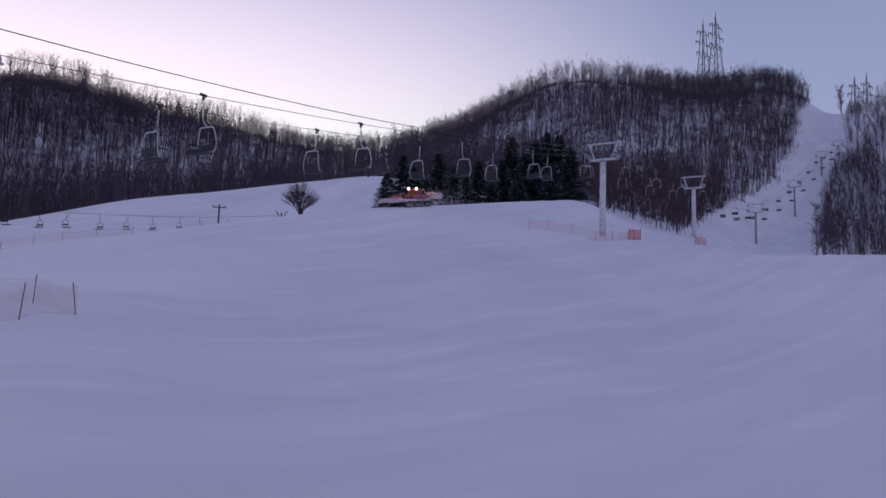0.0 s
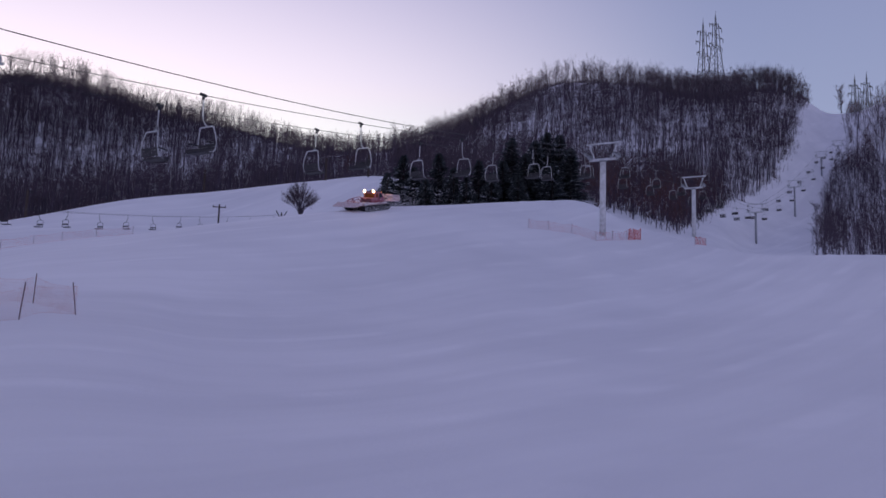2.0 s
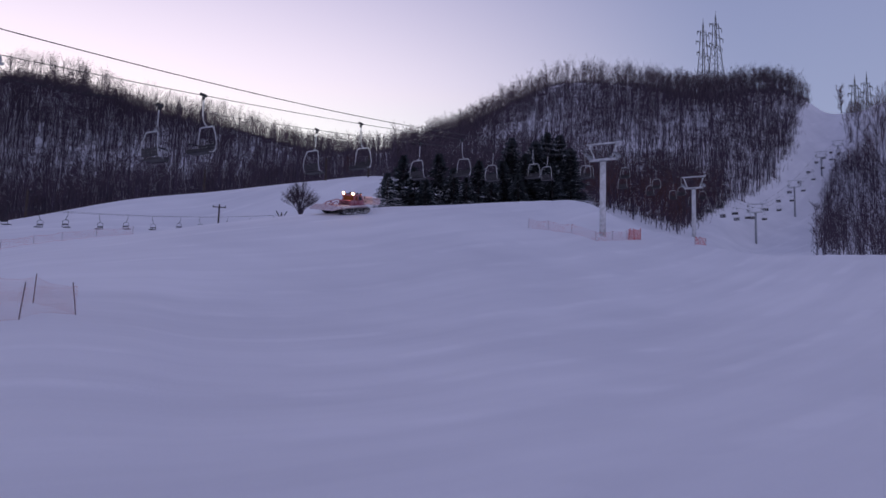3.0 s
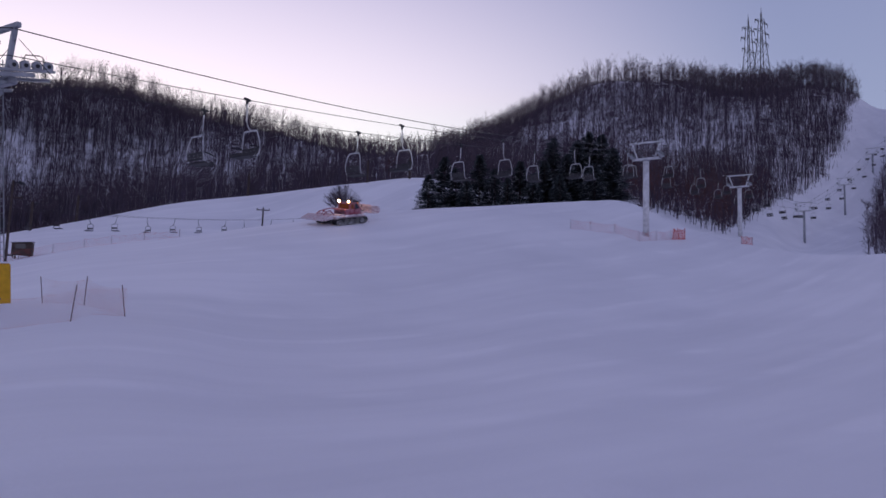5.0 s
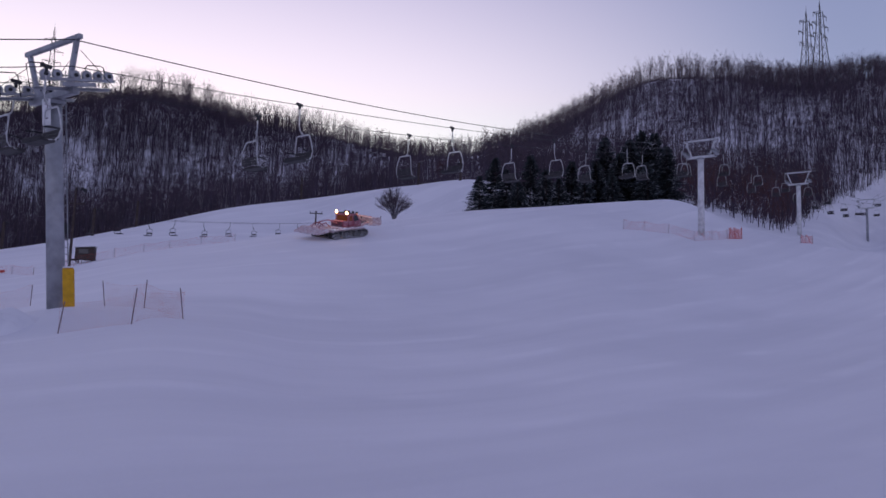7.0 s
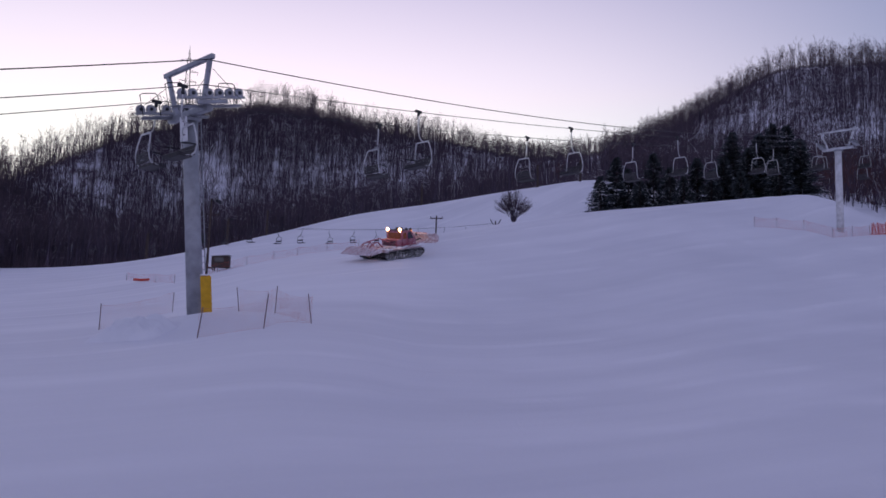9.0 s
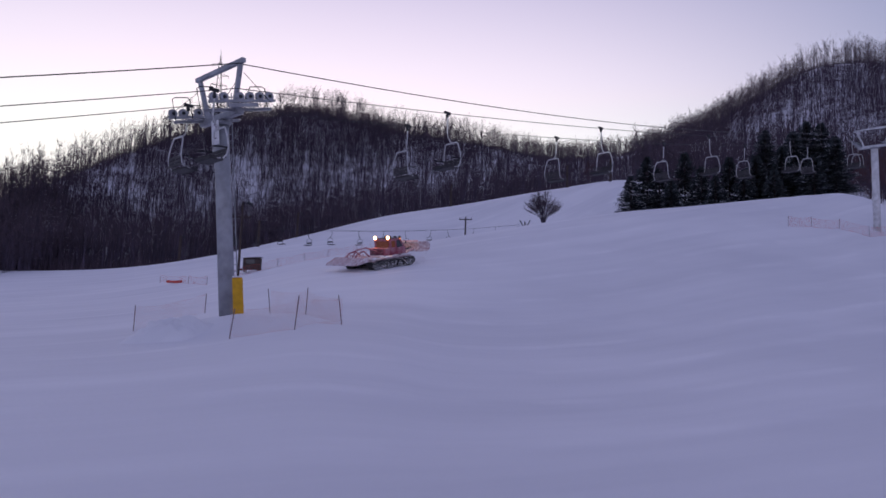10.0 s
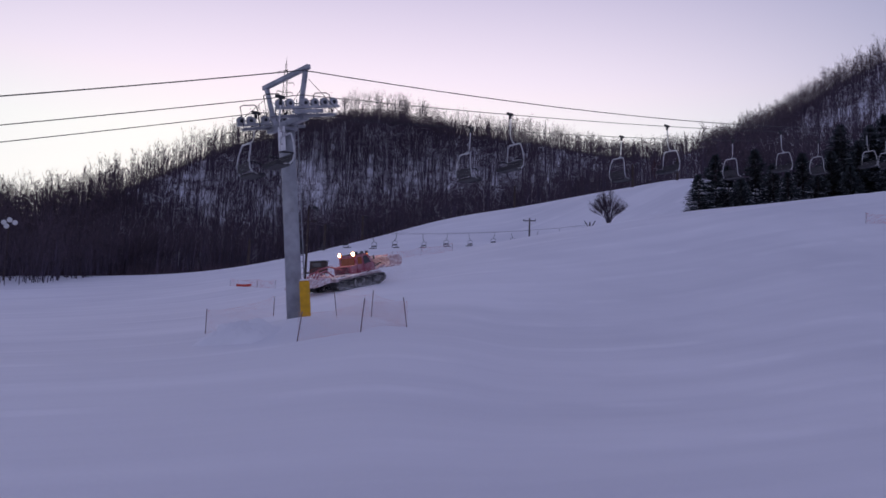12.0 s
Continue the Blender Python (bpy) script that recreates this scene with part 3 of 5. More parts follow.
def ridge_row(count, az0, az1, seed, front=9.0, back=8.0):
    """A few rows of trees along the very ridge, sparse enough for the sky to show between the trunks."""
    rg = np.random.default_rng(seed)
    az = np.sort(rg.uniform(az0, az1, count))
    r = table_at(az, _KNOT[8]) + rg.uniform(-front, back, count)
    ok = ~in_clearing(az, r)
    return np.c_[-r * np.sin(np.radians(az)), r * np.cos(np.radians(az)), rg.triangular(0.72, 0.98, 1.2, count)][ok]


def build_woods():
    tall = [bare_tree(i, 9.6, 7, 52, 0.27, 0.30, segs=3, fork=False) for i in range(12)]
    bushy = [bare_tree(20 + i, 6.6, 8, 80, 0.40, 0.12, 0.07, segs=3, rise=0.85, fine=0.0046) for i in range(6)]
    crowned = [bare_tree(90 + i, 10.4, 11, 120, 0.44, 0.34, 0.03, segs=4, fork=True, rise=1.15, fine=0.0028) for i in range(10)]
    scrub = [shade_brush(60 + i) for i in range(6)]
    plant("ridge_trees_west", "tall bare broadleaf trees in open rows along a ridge", crowned, ridge_row(430, 4, 35, 31), [BARK, TWIG], 31)
    plant("ridge_trees_east", "tall bare broadleaf trees in open rows along a hilltop", crowned, ridge_row(330, -16, 4, 32), [BARK, TWIG], 32)
    plant("ridge_trees_hilltop", "dense bare trees round a pylon on a hilltop", crowned, ridge_row(260, -25.2, -16, 33, 14), [BARK, TWIG], 33)
    plant("scrub_far_east", "dark brown scrub on a far bank by an upper piste", bushy, scatter(520, -30.5, -26.7, 16, 6, 110) * np.array([1, 1, 0.7]), [BARK, RUST], 16)
    plant("woods_west", "bare grey broadleaf trees on a snowy valley flank", tall, scatter(8900, 4, 60, 1), [BARK, TWIG], 1)
    plant("woods_west_upper", "low young bare trees under a ridge", tall, scatter(2400, 5, 34, 11, 2, 120), [BARK, TWIG], 11)
    plant("woods_east", "bare grey broadleaf trees covering a snowy hill", tall, scatter(5900, -24.5, 4, 2), [BARK, TWIG], 2)
    plant("woods_far_east", "bare trees on the snow beside an upper piste", tall, scatter(260, -34, -26.5, 3, 10, 60), [BARK, TWIG], 3)
    # added brush that stands in for the deep shade on the woodland snow
    plant("undergrowth_west", "bare saplings and brush added as shade on the snow under the trees", scrub, scatter(14000, 4, 60, 7, 0, full=3.4), [TWIG], 7)
    plant("undergrowth_east", "bare saplings and brush added as shade on the hill's snow", scrub, scatter(7500, -24.5, 4, 8, 0, full=3.4), [TWIG], 8)
    plant("thicket_west", "dark brown bare scrub at the foot of a wooded flank", bushy, scatter(1150, 6, 58, 4, -110, 4), [BARK, TWIG], 4)
    plant("thicket_east", "reddish brown bare scrub beside the piste", bushy, scatter(520, -20, -9.6, 5, -175, -14), [BARK, RUST], 5)
    plant("thicket_far_east", "dense brown bare scrub on a bank", bushy, scatter(950, -32, -25.0, 6, -120, -62), [BARK, TWIG], 6)


build_woods()


# ---- spruces behind the crest ----
def spruce(az, r, height, seed, width=0.24):
    rg = random.Random(seed)
    p = polar(az, r, -0.5)
    ob = thing("spruce_tree", "dark green spruce with thin snow on its boughs", "tree", Matrix.Translation(p), "spruces behind the crest")
    t = Shape().tube([(0, 0, 0), (0.05, 0, height * 0.5), (0, 0, height * 0.97)], 0.22, 7, 0.03)
    part("trunk", t, WOOD, ob)
    V, F, M = [], [], []
    n = int(height * 6.5)
    for i in range(n):
        f = (i + rg.random()) / n
        z = height * (0.05 + 0.94 * f)
        ln = height * width * (1 - f) ** 0.8 * rg.uniform(0.72, 1.12) + 0.2
        for j in range(6):
            a = rg.random() * 6.283
            L2 = ln * rg.uniform(0.7, 1.1)
            d = Vector((math.cos(a), math.sin(a), 0))
            s = Vector((-d.y, d.x, 0))
            droop = -0.30 * (1 - f) + 0.25 * f
            for k in range(7):
                u0 = (0.1 + 0.85 * k / 7) * L2
                wd = 0.42 * L2 * (1 - 0.75 * k / 7) * rg.uniform(0.6, 1.1)
                for sg in (-1, 1):
                    b0 = d * u0 + Vector((0, 0, z + droop * u0 + 0.04 * u0 * u0))
                    tip = b0 + d * (0.34 * L2 * rg.uniform(0.6, 1.2)) + s * sg * wd + Vector((0, 0, rg.uniform(-0.30, 0.06)))
                    mid = b0 + d * 0.30 + s * sg * 0.06 + Vector((0, 0, -0.12 * rg.random()))
                    o = len(V)
                    V += [b0, mid, tip]
                    F.append((o, o + 1, o + 2))
                    M.append(1 if (rg.random() < 0.08 and f < 0.85) else 0)
    me = bpy.data.meshes.new("crown")
    me.from_pydata([tuple(v) for v in V], [], F)
    me.materials.append(NEEDLE); me.materials.append(NEEDLE_SNOW)
    me.polygons.foreach_set("material_index", M)
    c = new("crown", me)
    c.parent = ob
    return ob


for k, (a, r, e) in enumerate([(4.1, 133, 12.7), (3.0, 138, 14.0), (2.2, 136, 13.2), (0.5, 141, 14.2), (-0.6, 137, 13.2), (1.4, 134, 12.4), (-2.4, 139, 13.8), (-3.3, 135, 12.9), (-1.5, 134, 12.6), (-4.7, 144, 15.4), (-4.1, 138, 13.8), (-5.7, 140, 14.3), (-7.2, 146, 15.8), (-6.4, 143, 15.2), (-8.1, 147, 15.6), (-8.9, 144, 14.7), (-7.6, 138, 13.6), (-5.2, 135, 12.8)]):
    top = 1.7 + r * math.tan(radians(e))
    spruce(a, r, top - polar(a, r).z + 0.5, 50 + k, 0.40)


# ---- the chairlift ----
LINE = Vector((0.48849, 0.87257, 0))
SIDE = Vector((0.87257, -0.48849, 0))
T1 = Vector((*TOWER_FOOT, 0))
HEADING = math.degrees(math.atan2(LINE.y, LINE.x))


def lift_tower(foot, height, label, lean=0.0, heading=HEADING, detail=True, width=3.9, radius=0.36, wheels=6, buried=0.6, over=0.7, pitch=0.0, mat=None):
    """height: from the snow to the ropes. Local x runs up the line, y across it."""
    ob = thing("lift_tower", label, "lift tower", Matrix.Translation(foot) @ pose(0, 0, 0, 0, lean, heading), "chairlift towers")
    n = 24 if detail else 12
    part("column", Shape().tube([(0, 0, -buried), (0, 0, height * 0.5), (0, 0, height - 0.85)], radius, n, radius * 0.9), STEEL if buried > 0.5 and radius < 0.4 else PALE, ob, smooth=True)
    s = Shape().spin((0, 0, height - 0.9), (0, 0, 1), [(0, radius * 1.15), (0.06, radius * 1.25), (0.14, radius * 1.25), (0.2, radius)], n)
    part("head_flange", s, STEEL, ob)
    hw = width / 2
    mat = mat or PALE
    part("cross_beam", Shape().box((0, 0, height - 0.55), (0.34, width - 0.4, 0.30), ch=0.04), mat, ob)
    # gantry: a bar over the ropes on two legs that spread upwards
    gh = 1.62
    part("gantry_bar", Shape().box((0, 0, height + gh), (0.22, width + over, 0.22), ch=0.03), mat, ob)
    for sg in (-1, 1):
        a, b = Vector((0, sg * 1.15, height - 0.5)), Vector((0, sg * (hw - 0.1), height + gh - 0.1))
        d = b - a
        m = Matrix.Rotation(math.atan2(-d.y, d.z), 3, "X")
        part("gantry_leg", Shape().box((a + b) / 2, (0.20, 0.20, d.length), m, 0.03), mat, ob)
        y = sg * (hw - 0.05)
        tr = part("sheave_train", Shape().box((0, y, height - 0.16), (0.55 * wheels, 0.14, 0.12)).box((0, y, height - 0.34), (0.50 * wheels * 0.5, 0.10, 0.18)), STEEL, ob)
        for k in range(wheels):
            x = (k - (wheels - 1) / 2) * 0.50 + (0.14 if k > 1 else -0.14)
            part("sheave", Shape().disc((x, y + 0.02, height + 0.03), (0, 1, 0), 0.215, 0.16, 16), STEEL, tr)
            part("hub", Shape().disc((x, y + 0.02, height + 0.03), (0, 1, 0), 0.09, 0.24, 8), DARK, tr)
        if detail:
            wk = part("catwalk", Shape().box((0, y - sg * 0.5, height - 0.42), (3.4, 0.34, 0.04)).box((0, y - sg * 0.5, height - 0.48), (3.4, 0.06, 0.08)), STEEL, ob)
            for x in (-1.7, 1.7):
                part("hand_rail", Shape().tube([(x, y - sg * 0.74, height - 0.4), (x, y - sg * 0.74, height + 0.55), (x - math.copysign(0.15, x), y - sg * 0.74, height + 0.62), (x - math.copysign(0.75, x), y - sg * 0.74, height + 0.62), (x - math.copysign(0.85, x), y - sg * 0.74, height + 0.5), (x - math.copysign(0.85, x), y - sg * 0.74, height - 0.4)], 0.025, 6), DARK, wk)
        # the trains follow the rope as it climbs over the tower
        tip = Matrix.Translation((0, y, height)) @ pose(0, 0, 0, 0, -pitch) @ Matrix.Translation((0, -y, -height))
        for o in [tr, *tr.children] + ([wk, *wk.children] if detail else []):
            o.data.transform(tip)
    return ob


def rope_z(s, s0, z0, s1, z1, sag):
    t = (s - s0) / (s1 - s0)
    return z0 + (z1 - z0) * t - sag * 4 * t * (1 - t)


def make_chair():
    """A double chair; local x is the way it faces, the grip at the origin on the rope."""
    ob = thing("lift_chair", "white tubular double lift chair with dark slatted seat, empty", "lift chair", None, "chairs on the lift")
    part("grip", Shape().box((0, 0, 0.02), (0.42, 0.12, 0.12)).box((0, 0.02, -0.10), (0.12, 0.12, 0.22)), DARK, ob)
    h = Shape().tube([(0, 0.04, -0.1), (0, 0.06, -0.9), (-0.03, 0.08, -1.12), (-0.16, 0.08, -1.26), (-0.34, 0.04, -1.32)], 0.036, 7)
    part("hanger", h, CHAIR, ob, smooth=True)
    part("bail_top", Shape().tube([(-0.36, -0.50, -1.40), (-0.36, -0.42, -1.33), (-0.36, 0.42, -1.33), (-0.36, 0.50, -1.40)], 0.034, 6), CHAIR, ob, smooth=True)
    for sg in (-1, 1):
        y = sg * 0.68
        part("side_frame", Shape().tube([(-0.36, sg * 0.50, -1.40), (-0.41, sg * 0.62, -1.7), (-0.45, y, -2.1), (-0.40, y, -2.36), (-0.28, y, -2.50), (0.0, y, -2.55)], 0.032, 6), CHAIR, ob, smooth=True)
        arm = part("armrest", Shape().tube([(-0.42, y, -2.1), (-0.1, y + sg * 0.02, -2.12), (0.18, y + sg * 0.02, -2.16)], 0.03, 6), BLACK, ob, smooth=True)
    pan = part("seat", Shape().box((0.02, 0, -2.57), (0.60, 1.42, 0.05)), SEAT, ob, "dark slatted seat")
    for k in range(4):
        part("seat_slat", Shape().box((-0.20 + 0.15 * k, 0, -2.52 + 0.01 * k), (0.125, 1.42, 0.06)), SEAT, pan)
    for k in range(3):
        part("back_slat", Shape().box((-0.40 - 0.01 * k, 0, -2.42 + 0.13 * k), (0.04, 1.30, 0.11)), SEAT, ob)
    part("under_bar", Shape().tube([(0.26, -0.66, -2.60), (0.26, 0.66, -2.60)], 0.024, 6), DARK, ob)
    for o in ob.children_recursive:
        o.data.transform(Matrix.Diagonal((1.1, 0.96, 1.2, 1)))
    return ob


# stations along the line: distance from the first tower, height of the ropes
SPANS = [(-31.35, 3.2), (-1.35, 12.7), (83.3, 28.6), (138, 35.6), (207, 42.6), (262, 60.0), (318, 82.5), (364, 98), (424, 120.5)]
OFFSET = 1.9


def bend(s):
    """The upper part of the line swings a little to the east."""
    return 0.0 if s < 190 else (s - 190) * 0.075


def on_line(s, side, z):
    p = T1 + LINE * s + SIDE * (side + bend(s))
    return Vector((p.x, p.y, z))


def line_height(s, sag=1.0):
    for (a, za), (b, zb) in zip(SPANS, SPANS[1:]):
        if a <= s <= b:
            return rope_z(s, a, za, b, zb, sag * ((b - a) / 83) ** 2)
    return SPANS[-1][1]


def build_lift():
    names = ["galvanised chairlift tower with yellow padding at its foot", "pale steel chairlift tower by red netting on the crest", "pale steel chairlift tower on the snow", "grey steel chairlift tower before the upper piste"]
    for i, (s, z) in enumerate(SPANS[1:]):
        p = on_line(0.0 if i == 0 else s, 0, 0)
        g = gz(p.x, p.y)
        lift_tower((p.x, p.y, g), z - g, names[min(i, 3)] if i < 4 else "small distant chairlift tower on the upper piste", -6.3 if i == 0 else 0.0, detail=i < 2, over=0.4 if i == 0 else 0.7, pitch=8.0 if i == 0 else 4.0, mat=STEEL if i == 0 else None, radius=0.37 if i == 0 else 0.42 if i < 3 else 0.3)
    # ropes and the cable over the gantries
    for nm, side, up, rad, lab in (("haul_rope", OFFSET, 0.27, 0.020, "dark steel haul rope of a chairlift"), ("haul_rope", -OFFSET, 0.27, 0.020, "dark steel haul rope of a chairlift"), ("signal_cable", 1.85, 1.42, 0.026, "dark signal cable strung over the tower gantries")):
        pts = []
        s = -31.35
        while s <= 424:
            pts.append(on_line(s, side, line_height(s, 1.0 if up < 1 else 1.7) + up))
            s += 2.5
        ob = part(nm, Shape().tube(pts, rad, 5), ROPE)
        tagged(ob, lab, "rope")
    first = make_chair()
    made = False
    for side, start, pace, grow, turn in ((OFFSET, 11.4, 14.0, 0.2, 180), (-OFFSET, 11.9, 13.7, 0.13, 0)):
        for k in range(-2, 24):
            s = start + pace * k + grow * k * k
            if s > 415:
                continue
            m = Matrix.Translation(on_line(s, side, line_height(s) + 0.27)) @ pose(0, 0, 0, 0, 0, HEADING + turn)
            if not made:
                first.matrix_world = m; made = True
            else:
                copy_thing(first, m)


build_lift()


# ---- fittings of the near tower ----
def near_tower_fittings():
    tower = [o for o in scene.objects if o.name == "lift_tower"][0]
    # padding on the side towards the slope, in tower space
    pad = part("foot_pad", Shape().box((0.34, -0.30, 0.82), (0.54, 0.30, 1.78), Matrix.Rotation(radians(-24), 3, "Z"), 0.07), YELLOW, tower, "worn yellow foam padding")
    part("pad_snow", Shape().box((0.34, -0.30, 1.74), (0.48, 0.26, 0.07), Matrix.Rotation(radians(-24), 3, "Z"), 0.03), SNOW, pad, "snow lying on the padding")
    lad = part("ladder", Shape().tube([(0.52, -0.06, 1.9), (0.52, -0.06, 10.2)], 0.025, 6).tube([(0.52, 0.34, 1.9), (0.52, 0.34, 10.2)], 0.025, 6), STEEL, tower)
    for k in range(27):
        part("rung", Shape().tube([(0.52, -0.06, 2.0 + 0.3 * k), (0.52, 0.34, 2.0 + 0.3 * k)], 0.015, 5), STEEL, lad)
    for z in (3.0, 5.5, 8.0):
        part("ladder_bracket", Shape().box((0.42, 0.14, z), (0.24, 0.06, 0.06)), STEEL, lad)
    sg = part("notice_plate", Shape().box((-0.40, -0.16, 8.25), (0.03, 0.42, 1.1), Matrix.Rotation(radians(20), 3, "Z"), 0.01), SIGN, tower, "white enamel notice plate")
    ring = Shape()
    n = 18
    pts, fs = [], []
    for k in range(n):
        a = 2 * math.pi * k / n
        for r in (0.12, 0.16):
            pts.append((-0.425 + 0.34 * 0.0, -0.16 + r * math.cos(a), 8.45 + r * math.sin(a)))
            pts.append((-0.435, -0.16 + r * math.cos(a), 8.45 + r * math.sin(a)))
    for k in range(n):
        o, q = 4 * k, 4 * ((k + 1) % n)
        fs += [(o + 1, o + 3, q + 3, q + 1), (o + 2, q + 2, q + 3, o + 3), (o, o + 1, q + 1, q)]
    part("prohibition_ring", ring.add(pts, fs), PRINT, sg)
    part("print_bar", Shape().box((-0.43, -0.16, 7.98), (0.02, 0.26, 0.05)), PRINT, sg)
    part("junction_box", Shape().box((0.50, 0.1, 3.4), (0.22, 0.34, 0.5)), DARK, tower)
    # bracing wires of the gantry
    h = 9.3
    for a, b in (((0, -1.9, 10.6), (0, 1.1, 9.0)), ((0, 1.9, 10.6), (0, -1.1, 9.0)), ((0, -2.1, 10.6), (1.6, -2.1, 9.2)), ((0, 2.1, 10.6), (-1.6, 2.1, 9.2))):
        part("bracing_wire", Shape().tube([a, b], 0.014, 5), DARK, tower)


near_tower_fittings()


def snow_heap():
    c = polar(35.6, 35.6)
    n, V, F = 26, [], []
    for i in range(n + 1):
        for j in range(n + 1):
            u, v = i / n * 2 - 1, j / n * 2 - 1
            w = max(0.0, 1 - (u * u) ** 1.2) * max(0.0, 1 - (v * v) ** 1.1)
            lump = noise.noise(Vector((u * 3.1, v * 3.3, 1.0))) * 0.32 + noise.noise(Vector((u * 6.0 + v * 2, v * 4.0, 4.0))) * 0.20
            x, y = u * 1.7, v * 1.25
            V.append((x, y, gz(c.x + x, c.y + y) - c.z - 0.06 + w * (0.72 + lump * 1.2 + 0.15 * u)))
    for i in range(n):
        for j in range(n):
            o = i * (n + 1) + j
            F.append((o, o + n + 1, o + n + 2, o + 1))
    s = Shape(); s.v, s.f = V, F
    ob = part("snow_mound", s, SNOW, None, smooth=True)
    ob.matrix_world = Matrix.Translation(c)
    tagged(ob, "lumpy heap of shovelled snow beside a lift tower", "snow heap")


snow_heap()


# ---- fences ----
def meet(az, el, lo=12.0, hi=115.0):
    """Where the slope, seen from the foot of the piste at eye height, lies at that angle: bearing and distance."""
    r = np.linspace(lo, hi, 2000)
    x, y = -r * math.sin(radians(az)), r * math.cos(radians(az))
    hit = np.where(ground(x, y) >= 1.7 + r * math.tan(radians(el)))[0]
    return float(r[hit[0]]) if len(hit) else hi


def net_panel(a, b, ha, hb, sag=0.15, cell=0.11, r=0.006, lift=0.05):
    """A slack net between two posts: crossing cords."""
    s = Shape()
    a, b = Vector(a), Vector(b)
    length = (b - a).length
    nx, nz = max(2, int(length / cell)), max(2, int(min(ha, hb) / cell))
    d = (b - a).normalized()
    nrm = Vector((-d.y, d.x, 0)).normalized()

    def at(u, v):
        base = a + (b - a) * u
        g = gz(base.x, base.y)
        h = ha + (hb - ha) * u
        top = g + h * 0.92 - sag * 4 * u * (1 - u)
        bot = g + lift
        p = Vector((base.x, base.y, bot + (top - bot) * v)) + nrm * (0.10 * math.sin(u * 9 + v * 3) * 4 * u * (1 - u))
        return p

    def strip(pts, w):
        o = len(s.v)
        for p in pts:
            s.v += [tuple(p - Vector((0, 0, w)) - d * w), tuple(p + Vector((0, 0, w)) + d * w)]
        for i in range(len(pts) - 1):
            s.f.append((o + 2 * i, o + 2 * i + 2, o + 2 * i + 3, o + 2 * i + 1))
    for i in range(nx + 1):
        strip([at(i / nx, v / 4) for v in range(5)], r)
    for j in range(nz + 1):
        strip([at(i / 10, j / nz) for i in range(11)], r * (2.2 if j in (0, nz) else 1.0))
    return s


def fence(label, posts, links, net, height=1.25, group="", cell=0.11, r=0.006, post_r=0.022, postmat=None):
    """posts: bearing, distance, lean along the fence and height factor."""
    P = [polar(a, d) for a, d, *_ in posts]
    ob = thing("net_fence", label, "fence", Matrix.Translation(P[0]), group)
    inv = ob.matrix_world.inverted()
    for p, q in zip(P, posts):
        lx = q[2] if len(q) > 2 else 0.0
        h = height * (q[3] if len(q) > 3 else 1.0)
        e = p + Vector((lx, 0.0, h))
        part("post", Shape().tube([inv @ (p - Vector((lx * 0.25, 0, 0.35))), inv @ (p + Vector((lx * 0.5, 0, h * 0.5))), inv @ e], post_r, 7), postmat or POLE, ob)
    for i, j in links:
        s = net_panel(P[i], P[j], height, height, cell=cell, r=r)
        s.v = [tuple(inv @ Vector(v)) for v in s.v]
        part("net", s, net, ob, "slack faded net")
    return ob


def build_fences():
    spots = [(37.6, 0.9, 0.0, 1.0), (33.2, 2.3, 0.02, 0.9), (31.5, 0.6, 0.16, 0.95), (28.9, 2.5, -0.2, 1.0), (27.2, 1.4, 0.12, 1.1), (26.5, 2.5, 0.05, 1.05), (24.0, 1.9, -0.22, 1.05)]
    posts = [(a, meet(a, e), lx, h) for a, e, lx, h in spots]
    fence("sagging faded orange net on thin poles round a lift tower", posts, [(0, 1), (2, 4), (4, 6), (6, 5), (5, 3)], NET, 1.25, cell=0.09, r=0.0016)
    far = [(a, meet(a, 4.2, 40)) for a in (36.2, 34.4, 33.2)]
    fence("low faded red net on thin poles across the snow", [(a, d, 0, 0.8) for a, d in far], [(0, 1), (1, 2)], REDNET, 0.9, cell=0.16, r=0.0028)
    strip = [(32.0, 82), (30.5, 84), (28.6, 86), (26.8, 88), (25.2, 90), (23.2, 93), (21.0, 97)]
    fence("low faded red net along the edge of a small lift", [(a, d, 0.0, 0.9) for a, d in strip], [(i, i + 1) for i in range(6)], REDNET, 0.95, cell=0.20, r=0.003)
    crest = [(a, meet(a, e, 60)) for a, e in ((-6.0, 9.1), (-7.4, 9.0), (-9.0, 8.8), (-10.7, 8.25), (-11.8, 8.3), (-12.8, 8.35), (-13.7, 8.4))]
    fence("red netting on poles round a tower on the crest", [(a, d, 0.05 * (-1) ** k, 1.0) for k, (a, d) in enumerate(crest)], [(i, i + 1) for i in range(6)], REDNET, 1.25, cell=0.16, r=0.0042)
    gate = [(a, meet(a, 8.35, 60), l) for a, l in ((-12.9, 0.25), (-13.3, -0.15), (-13.7, 0.0))]
    fence("bright red netting heaped at a fence's end", gate, [(0, 1), (1, 2)], REDNET, 1.5, cell=0.09, r=0.013, post_r=0.05, postmat=REDNET)
    end = [(a, meet(a, 8.0, 60), 0.0) for a in (-17.3, -17.6, -18.0)]
    fence("short piece of red netting beside a tower", end, [(0, 1), (1, 2)], REDNET, 1.1, cell=0.12, r=0.013)
    tube = Shape().tube([(-0.9, 0, 0.22), (0, 0.05, 0.18), (0.9, 0, 0.24)], 0.13, 10)
    ob = part("marker_bolster", tube, REDNET, None)
    ob.matrix_world = Matrix.Translation(polar(35.3, meet(35.3, 4.15, 40) + 0.5))
    tagged(ob, "red padded bolster lying on the snow by a net", "bolster")


build_fences()


